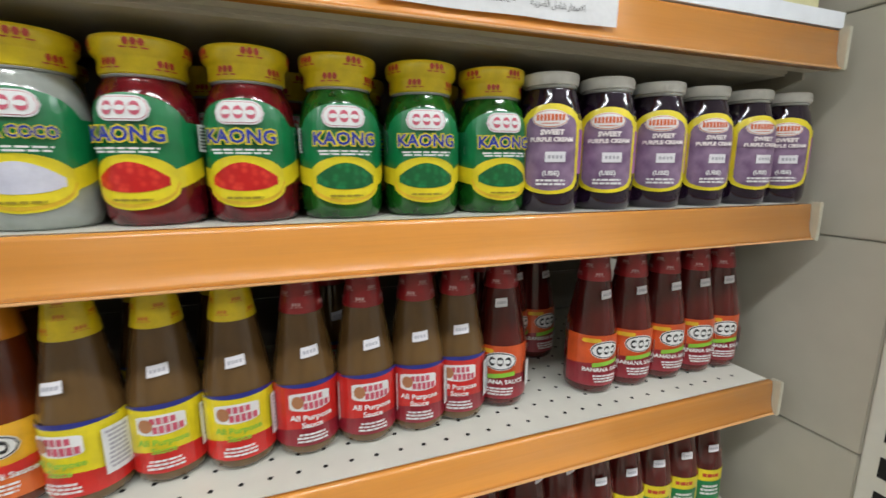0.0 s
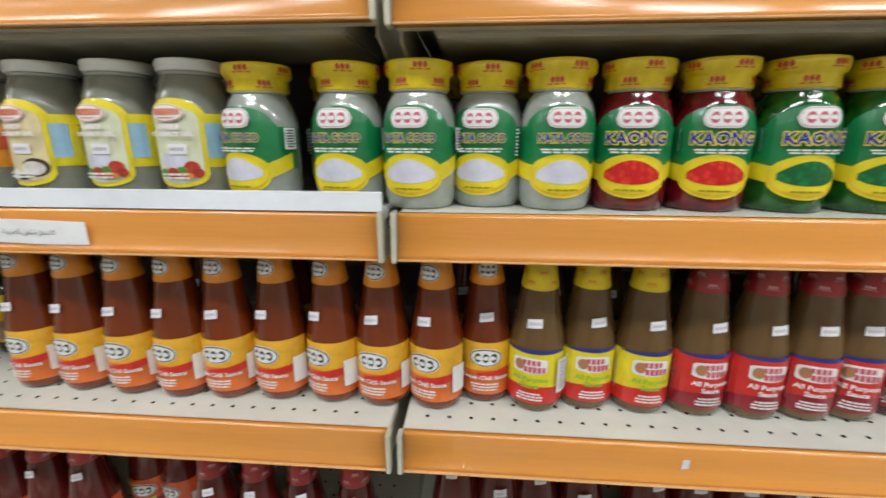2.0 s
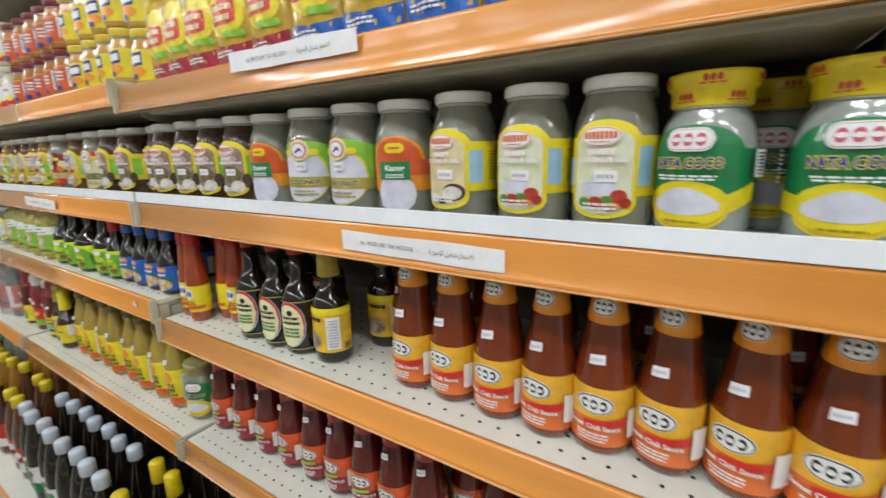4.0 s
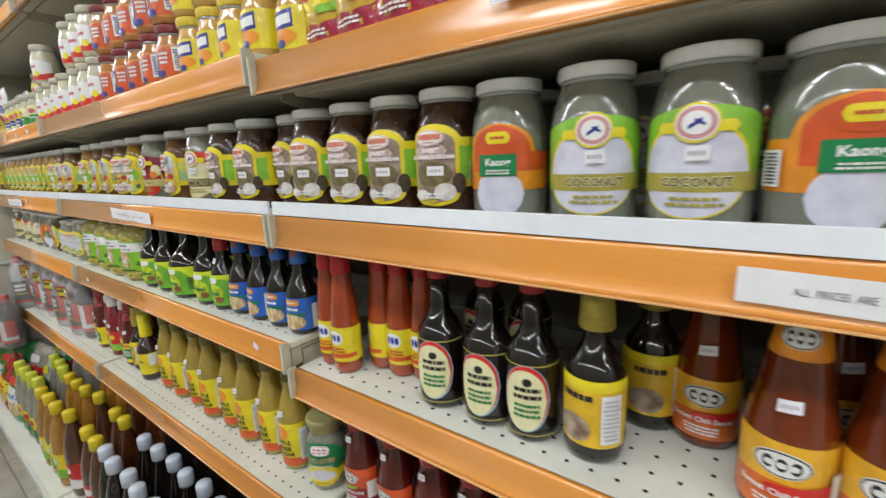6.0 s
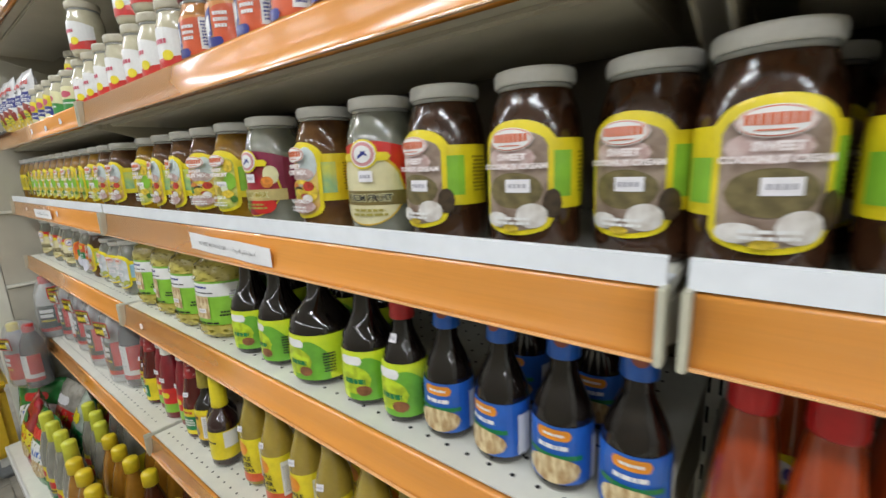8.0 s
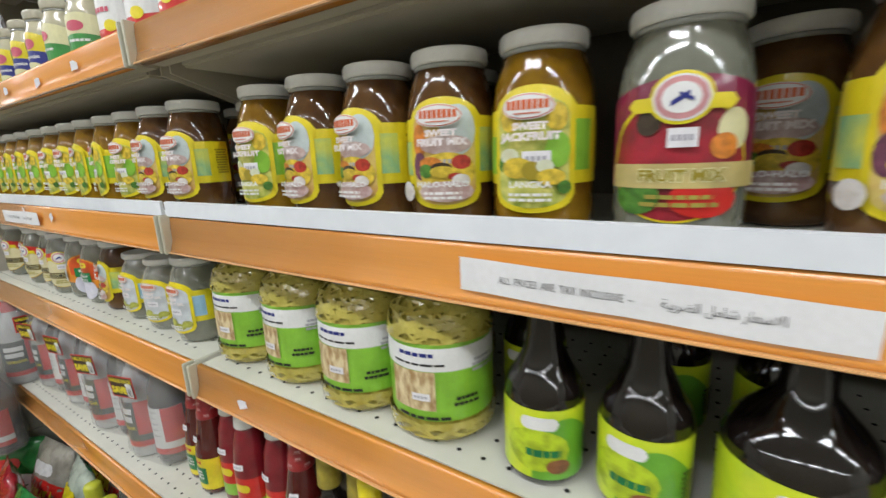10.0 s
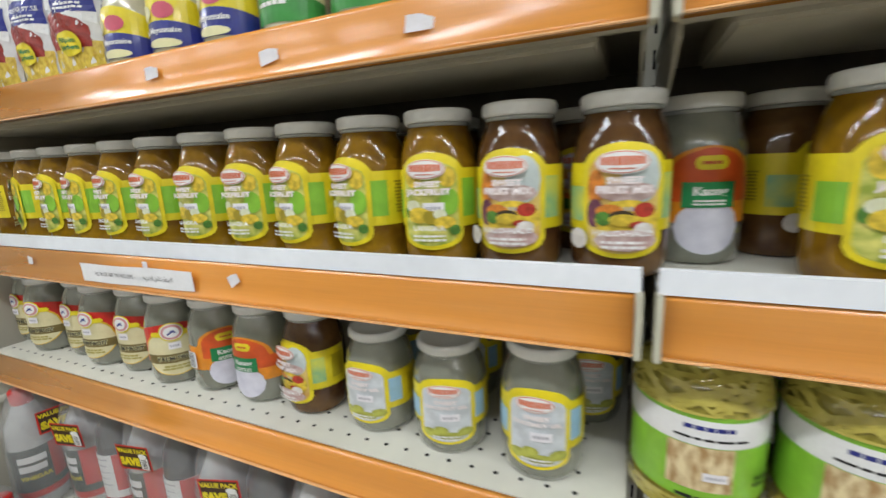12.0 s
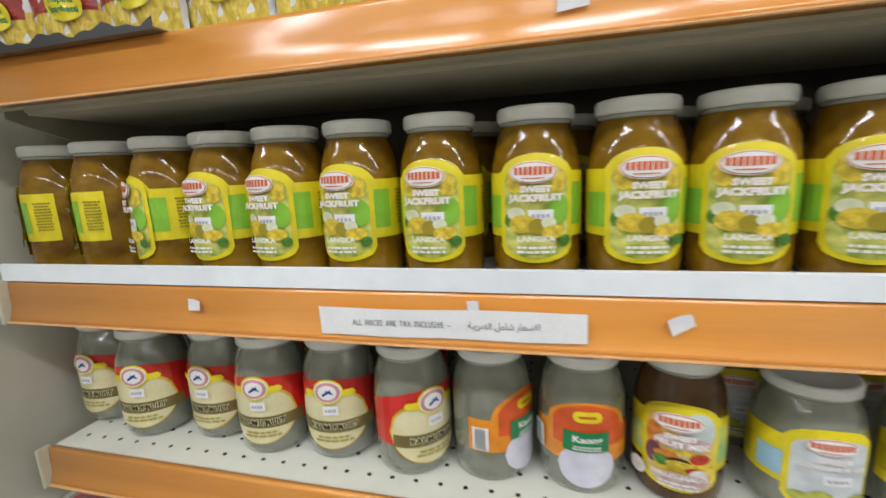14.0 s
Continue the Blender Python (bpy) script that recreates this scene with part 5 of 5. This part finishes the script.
def pouch(name, label, w, h, t, body, items, group):
    p = thing(name, label, "pouch", group)
    sk = Pouch(w, h, t)
    bm = sk.patch(-w / 2, w / 2, const(h), const(0.0), 0.0, n=14, rows=12)
    geom = bmesh.ops.duplicate(bm, geom=bm.faces[:])
    for v in [g for g in geom["geom"] if isinstance(g, bmesh.types.BMVert)]:
        v.co.y = -v.co.y * 0.9
    bmesh.ops.reverse_faces(bm, faces=[g for g in geom["geom"] if isinstance(g, bmesh.types.BMFace)])
    bmesh.ops.remove_doubles(bm, verts=bm.verts[:], dist=0.0012)
    part("foil_bag", bm, body, p, smooth=True)
    artwork(sk, p, items)
    return p


def cheese(name, label, foot):
    return pouch(name, label, 0.098, 0.150, 0.022, mat("yellow_foil", (0.66, 0.42, 0.03), 0.22, 0.12, 30, 0.15, 0.5), [
        ("wave", "foot_band", foot, -0.046, 0.046, 0.006, 0.038, -0.006),
        ("ell", "sun", LYEL, 0.0, 0.085, 0.040, 0.042),
        ("panel", "heading_field", RED, -0.036, 0.024, 0.062, 0.098, 0.004),
        ("bars", "heading", CREAML, -0.006, 0.080, 0.052, 0.030, 2),
        ("pill", "green_tag", LIME, 0.018, 0.048, 0.020, 0.005),
        ("bars", "small_print", W, -0.012, 0.022, 0.050, 0.010, 2),
        ("rect", "price_sticker", STICK, -0.036, -0.020, 0.108, 0.122),
    ], "cheese pouches")


ZA0, ZA1, ZA3 = 1.4165, 1.4215, 1.4365
cb = cheese("cheese_pouch", "yellow cheese spread pouch with a blue foot", ROYAL)
cr = cheese("cheese_pouch", "yellow cheese spread pouch with a crimson foot", mat("crimson_label", (0.42, 0.02, 0.06), 0.3, 0.1, coat=0.3))
stock(cb, [(-0.62, 0.455, ZA1), (-0.72, 0.455, ZA1), (-0.82, 0.455, ZA1), (-0.92, 0.455, ZA1), (-1.02, 0.455, ZA1)], rng, 8)
stock(cr, [(-1.12, 0.455, ZA1), (-1.21, 0.455, ZA1), (-1.295, 0.455, ZA1), (-1.37, 0.455, ZA1), (-1.44, 0.46, ZA1)], rng, 8)


def small_jar(name, label, r, h, body, lidm, items, group):
    return glass_jar(name, label, r, h, r * 0.86, 0.016, body, lidm, items, None, group)


cheesej = small_jar("cheese_spread_jar", "jar of cheese spread with a yellow label and lid", 0.034, 0.105, mat("cheese_in_glass", (0.62, 0.36, 0.09), 0.12, 0.1, coat=1.0), mat("yellow_lid", (0.78, 0.58, 0.04), 0.35, 0.06), [("rect", "label", LYEL, -0.055, 0.055, 0.010, 0.066), ("slant", "emblem", NAVY, -0.020, 0.020, 0.046, 0.050, 0.024), ("slant", "emblem_mark", W, -0.017, 0.017, 0.0465, 0.0495, 0.013), ("ell", "picture", ORLAB, 0.0, 0.026, 0.024, 0.010), ("pill", "badge", NAVY, -0.004, 0.017, 0.010, 0.005)], "spread jars")
two = lambda xs, y, z, h: [(x, y + 0.004 * math.sin(7 * i), z + k * h, 12 * math.sin(11 * i + 3 * k)) for i, x in enumerate(xs) for k in (0, 1)]
stock(cheesej, two((-1.51,), 0.465, ZA1, 0.1055) + two((-1.600, -1.676, -1.752, -1.828), 0.465, ZA3, 0.1055) + two((-1.525,), 0.55, ZA1, 0.1055), rng)
peanut = small_jar("peanut_butter_jar", "jar of peanut butter with an orange red label and red lid", 0.036, 0.108, mat("peanut_butter_in_glass", (0.46, 0.20, 0.05), 0.12, 0.1, coat=1.0), mat("dark_red_lid", (0.22, 0.015, 0.02), 0.35, 0.06), [("rect", "label", mat("tan_orange_label", (0.66, 0.27, 0.06), 0.3, 0.1, 30), -0.040, 0.060, 0.010, 0.070), ("panel", "red_field", VERM, 0.000, 0.058, 0.014, 0.066, 0.006), ("slant", "emblem", NAVY, -0.030, -0.002, 0.030, 0.046, 0.036), ("slant", "emblem_mark", W, -0.027, -0.005, 0.032, 0.044, 0.020), ("bars", "heading", W, 0.014, 0.046, 0.022, 0.024, 3), ("rect", "nutrition_field", W, 0.032, 0.052, 0.022, 0.066), ("bars", "small_print", NAVY, 0.042, 0.044, 0.016, 0.036, 8), ("pill", "badge", NAVY, 0.0, 0.018, 0.016, 0.006)], "spread jars")
stock(peanut, two((-1.912, -1.995, -2.078, -2.16, -2.243), 0.467, ZA3, 0.1085) + two((-1.96, -2.06, -2.2), 0.555, ZA3, 0.1085), rng)
CREAMJ = mat("mayonnaise_in_glass", (0.60, 0.56, 0.40), 0.12, 0.06, coat=1.0)
mayor = small_jar("mayonnaise_jar", "jar of mayonnaise with a red and white label", 0.037, 0.118, CREAMJ, mat("pearl_lid", (0.60, 0.56, 0.44), 0.3, 0.06), [("wave", "label", W, -0.060, 0.060, 0.012, 0.062, 0.012), ("wave", "red_foot", RED, -0.060, 0.060, 0.012, 0.034, -0.008), ("bars", "heading", PINK, 0.0, 0.052, 0.044, 0.012, 1), ("ell", "picture", LYEL, 0.018, 0.030, 0.010, 0.008)], "mayonnaise jars")
stock(mayor, two((-2.335, -2.425, -2.515), 0.470, ZA3, 0.1185) + two((-2.605, -2.695), 0.470, ZA3, 0.1185)[::2] + two((-2.38, -2.5, -2.62), 0.56, ZA3, 0.1185) + [(-2.79, 0.475, ZA3), (-2.88, 0.475, ZA3), (-2.84, 0.475, ZA3 + 0.1185)], rng)
mayob = small_jar("mayonnaise_jar", "jar of real mayonnaise with a navy and yellow label", 0.037, 0.112, CREAMJ, mat("pearl_lid", (0.60, 0.56, 0.44)), [("wave", "label", LYEL, -0.060, 0.060, 0.012, 0.058, 0.016), ("wave", "navy_foot", NAVY, -0.060, 0.060, 0.012, 0.034, 0.008), ("ell", "picture", PINK, 0.010, 0.053, 0.014, 0.009), ("ell", "emblem", CREAML, -0.020, 0.052, 0.014, 0.009), ("text", "lettering", W, "Real Mayonnaise", 0.0, 0.031, 0.0085), ("ell", "picture", CREAML, 0.006, 0.017, 0.022, 0.005)], "mayonnaise jars")
stock(mayob, [(-3.36, 0.470, ZA3, 0), (-3.27, 0.470, ZA3, 4), (-3.18, 0.470, ZA3, -6), (-3.36, 0.56, ZA3), (-3.25, 0.56, ZA3), (-3.3, 0.56, ZA3 + 0.1125), (-3.16, 0.56, ZA3)], rng)
mayog = small_jar("dressing_jar", "jar of sandwich spread with a green label", 0.037, 0.112, CREAMJ, mat("pearl_lid", (0.60, 0.56, 0.44)), [("wave", "label", CREAML, -0.060, 0.060, 0.012, 0.058, 0.014), ("wave", "green_foot", mat("leaf_green_label", (0.05, 0.30, 0.06), 0.3, 0.1), -0.060, 0.060, 0.012, 0.032, 0.008), ("ell", "emblem", PINK, -0.004, 0.052, 0.016, 0.008), ("bars", "heading", W, 0.0, 0.030, 0.040, 0.007, 1)], "mayonnaise jars")
stock(mayog, [(-3.09, 0.470, ZA3, 0), (-3.00, 0.475, ZA3, 30), (-3.05, 0.56, ZA3)], rng)

spag = pouch("spaghetti_sauce_pouch", "white and navy spaghetti sauce pouch with a noodle picture", 0.105, 0.185, 0.026, mat("white_foil", (0.78, 0.78, 0.80), 0.25, 0.06, 30, 0.15, 0.4), [
    ("rect", "noodle_picture", mat("noodle_picture", (0.78, 0.60, 0.10), 0.3, 0.2, 220, col2=(0.52, 0.34, 0.04), mix=0.6, stretch=(1, 1, 0.4)), -0.049, 0.049, 0.004, 0.048),
    ("wave", "sauce_picture", mat("meat_sauce_picture", (0.34, 0.03, 0.02), 0.3, 0.2, 120, col2=(0.20, 0.015, 0.01), mix=0.8), -0.049, 0.040, 0.040, 0.066, 0.024),
    ("slant", "white_sweep", W, -0.049, 0.049, 0.110, 0.078, 0.018),
    ("rect", "navy_field", NAVY, -0.010, 0.049, 0.084, 0.116),
    ("text", "lettering", W, "FILIPINO STYLE", 0.018, 0.104, 0.0078),
    ("bars", "small_print", W, 0.018, 0.092, 0.044, 0.010, 2),
    ("text", "lettering", RED, "Spaghetti", -0.002, 0.146, 0.0215),
    ("text", "lettering", BLACKP, "sauce", 0.014, 0.128, 0.0150),
    ("ell", "badge", LYEL, 0.010, 0.045, 0.020, 0.016),
    ("text", "lettering", LGREEN, "Filipino", 0.010, 0.049, 0.0085),
    ("text", "lettering", LGREEN, "Spaghetti", 0.010, 0.040, 0.0080),
], "sauce pouches")
stock(spag, [(-3.47, 0.462, ZA3, 4), (-3.575, 0.462, ZA3, -4), (-3.67, 0.452, ZA3 + 0.0025, 0), (-3.76, 0.452, ZA3 + 0.0025, 6), (-3.85, 0.452, ZA3 + 0.0025, -4), (-3.50, 0.54, ZA3), (-3.62, 0.54, ZA3)], rng, 5)
tray = thing("cardboard_tray", "cut down brown cardboard tray under pouches", "tray", m=pose(-3.755, 0.452, ZA3))
part("board", box_bm(-0.145, 0.145, -0.052, 0.05, 0.0002, 0.0022), mat("brown_cardboard", (0.22, 0.13, 0.07), 0.8, 0.1, 40), tray)
part("torn_edge", flat.patch(-0.145, 0.145, lambda u: 0.008 + 0.003 * math.sin(u * 90) + 0.002 * math.sin(u * 230), const(0.0), 0.0525, n=40, rows=1), mat("black_print", (0.015, 0.015, 0.018)), tray)

carton = thing("food_carton", "white food carton with yellow and grey print", "carton", "food cartons")
part("box", box_bm(-0.036, 0.036, -0.02, 0.02, 0, 0.125, 0.0012), W, carton)
fs = Flat()
ink = artwork(fs, carton, [("rect", "front_field", CREAML, -0.034, 0.034, 0.030, 0.10), ("rings", "print", INK, 0.0, 0.016, 0.050, 0.009, 3), ("ell", "picture", LYEL, 0.006, 0.065, 0.02, 0.02), ("ell", "badge", ROYAL, -0.022, 0.012, 0.008, 0.008)])
ink.location = (0, -0.0205, 0)
stock(carton, [(x, 0.462, ZA0 + 0.0035, 0) for x in (0.625, 0.545, 0.465, 0.385, 0.305, 0.225)], rng)

# ---- wrapped vinegar packs, bags ----
FILM = mat("clear_shrink_film", (0.75, 0.75, 0.76), 0.12, 0.1, 14, 1.0, alpha=0.27, coat=1.0)
VIN = [(0.033, 0.0), (0.040, 0.005), (0.0415, 0.015), (0.0415, 0.150), (0.037, 0.185), (0.024, 0.215), (0.0165, 0.232), (0.016, 0.24)]


def pack(name, label, left, right, plain=False):
    p = thing(name, label, "bottle pack", "wrapped packs")
    for x, body in ((-0.042, left), (0.042, right)):
        b = part("bottle", lathe(VIN, 20), body, p, smooth=True)
        b.location = (x, 0, 0)
        sk = Skin(VIN)
        part("label", sk.patch(-0.060, 0.060, const(0.140), const(0.030), 0.0006, n=14), (RED if plain else mat("grey_green_label", (0.05, 0.07, 0.06), 0.35, 0.1)) if body == left else W, b)
        part("label_band", sk.patch(-0.060, 0.060, const(0.044), const(0.030), 0.0011, n=14), RED, b)
        part("label_flash", sk.patch(0.018, 0.060, const(0.140), const(0.06), 0.0011, n=8), RED, b)
        if body == left:
            part("heading", sk.patch(-0.034, 0.012, const(0.124), const(0.110), 0.0016, n=6), W, b)
            part("heading", sk.patch(-0.034, 0.010, const(0.104), const(0.090), 0.0016, n=6), W, b)
            part("lettering", sk.text("VINEGAR", -0.010, 0.076, 0.012, 0.0016), LYEL, b)
        else:
            for k in range(5):
                part("print_line", sk.patch(-0.045, 0.010 - 0.004 * (k % 2), const(0.131 - 0.014 * k), const(0.129 - 0.014 * k), 0.0011, n=6, rows=1), FAINT, b)
        part("cap", lathe([(0.018, 0.228), (0.019, 0.23), (0.019, 0.256), (0.016, 0.260), (0.003, 0.260)], 16), LYEL if plain and body == left else RED, b, smooth=True)
    bm = bmesh.new()
    n = 28
    rings = []
    for z, s in ((0.0, 0.92), (0.012, 1.0), (0.06, 1.02), (0.13, 1.01), (0.19, 0.97), (0.235, 0.80), (0.268, 0.55), (0.275, 0.25)):
        ring = []
        for i in range(n):
            a = 2 * math.pi * i / n
            w = 1 + 0.025 * math.sin(5 * a + z * 60) + 0.015 * math.sin(9 * a - z * 90)
            ca, sa = math.cos(a), math.sin(a)
            ring.append(bm.verts.new((0.088 * s * w * math.copysign(abs(ca) ** 0.6, ca), 0.046 * s * w * math.copysign(abs(sa) ** 0.7, sa), z)))
        rings.append(ring)
    for lo, hi in zip(rings, rings[1:]):
        for i in range(n):
            bm.faces.new((lo[i], lo[(i + 1) % n], hi[(i + 1) % n], hi[i]))
    part("shrink_film", bm, FILM, p, "crinkled clear shrink film", smooth=True)
    fl = Flat()
    tg = artwork(fl, p, [("rect", "offer_tag", RED, -0.034, 0.034, 0.172, 0.222), ("rect", "offer_field", mat("black_brown_tag_field", (0.05, 0.02, 0.015), 0.35, 0.1), -0.031, 0.031, 0.175, 0.219), ("text", "lettering", LYEL, "VALUE PACK", 0.0, 0.211, 0.0118, 0.9, 0.05), ("text", "lettering", LYEL, "SAVE", -0.009, 0.189, 0.0210, 0.85, 0.08), ("ell", "white_spot", W, 0.020, 0.203, 0.009, 0.005), ("rect", "barcode_field", W, 0.014, 0.030, 0.176, 0.200), ("bars", "barcode", BLACKP, 0.022, 0.188, 0.012, 0.02, 6)])
    tg.location, tg.rotation_euler = (0.0, -0.050, 0.0), (radians(4), 0, radians(3))
    return p


GREYV = mat("clear_vinegar_bottle", (0.52, 0.53, 0.53), 0.12, 0.1, 25, coat=1.0)
DARKV = mat("dark_soy_bottle", (0.02, 0.016, 0.018), 0.10, 0.1, 25, coat=1.0)
vp = pack("wrapped_bottle_pack", "two vinegar and soy bottles in clear shrink film", GREYV, DARKV)
stock(vp, [(-3.115, 0.495, ZD, 12), (-3.32, 0.495, ZD, 14), (-3.53, 0.50, ZD, 8), (-3.73, 0.495, ZD, 10), (-3.875, 0.48, ZD, 74), (-3.20, 0.61, ZD), (-3.42, 0.61, ZD), (-3.63, 0.61, ZD)], rng)

vq = pack("wrapped_bottle_pack", "yellow capped vinegar and dark soy bottles in shrink film", GREYV, DARKV, True)
stock(vq, [(-3.862, 0.335, 0.455, 24)], rng)


def snack_bag(name, label, m, body, items):
    p = pouch(name, label, 0.20, 0.24, 0.045, body, items, "noodle bags")
    p.matrix_basis = m
    return p


BAGS = [("green_foil", (0.03, 0.22, 0.05)), ("red_foil", (0.40, 0.02, 0.03)), ("white_green_foil", (0.55, 0.62, 0.52)), ("clear_bag_foil", (0.45, 0.42, 0.36))]
for i, (x, y, z, rx, rz) in enumerate(((-3.50, 0.275, 0.222, -12, 4), (-3.70, 0.275, 0.222, -12, -8), (-3.52, 0.38, 0.222, -14, -6), (-3.72, 0.38, 0.222, -14, 8), (-3.85, 0.33, 0.222, -10, 40), (-3.60, 0.48, 0.222, -14, 0), (-3.80, 0.48, 0.222, -14, -5), (-3.46, 0.48, 0.222, -14, 5))):
    nm, c = BAGS[i % 4]
    snack_bag("noodle_bag", "crumpled foil bag of noodles with a bright print", pose(x, y, z, rx, 0, rz), mat(nm, c, 0.2, 0.2, 25, 0.6, 0.5), [
        ("wave", "print_field", (W, LYEL, LGREEN, RED)[i % 4], -0.09, 0.09, 0.05, 0.13, 0.02),
        ("bars", "heading", (ROYAL, RED, W, LYEL)[i % 4], 0.0, 0.11, 0.12, 0.035, 1),
        ("ell", "picture", NOODLE, 0.02, 0.055, 0.06, 0.03),
        ("pill", "emblem", (RED, LGREEN, LYEL, W)[i % 4], 0.0, 0.175, 0.05, 0.016),
    ])

# ---- yellow cleaning trolley past the end of the run ----
cart = thing("cleaning_trolley", "yellow plastic trolley on small casters past the shelves", "trolley", m=pose(-4.28, 0.06, 0))
YPL = mat("yellow_trolley_plastic", (0.78, 0.50, 0.02), 0.4, 0.1, 12, 0.05)
DPL = mat("black_trolley_plastic", (0.02, 0.02, 0.022), 0.5, 0.1, 20)
part("tub", box_bm(-0.26, 0.26, -0.2, 0.2, 0.10, 0.42, 0.03), YPL, cart)
part("rim", box_bm(-0.275, 0.275, -0.215, 0.215, 0.421, 0.45, 0.012), YPL, cart)
part("bin", box_bm(-0.22, 0.20, -0.16, 0.18, 0.451, 0.74, 0.02), DPL, cart)
part("panel_mark", box_bm(0.2605, 0.262, -0.10, 0.10, 0.30, 0.38, 0.0), mat("orange_mark", (0.8, 0.2, 0.02), 0.4), cart)
for x in (-0.21, 0.21):
    for y in (-0.15, 0.15):
        w = part("wheel", lathe([(0.02, -0.014), (0.044, -0.013), (0.046, 0.0), (0.044, 0.013), (0.02, 0.014)], 20), mat("grey_wheel_rubber", (0.30, 0.32, 0.34), 0.5, 0.1), cart, smooth=True)
        w.matrix_basis = pose(x, y, 0.046, 90, 0, 90)
        part("caster_fork", box_bm(x - 0.018, x + 0.018, y - 0.02, y + 0.02, 0.055, 0.11, 0.004), STEEL, cart)
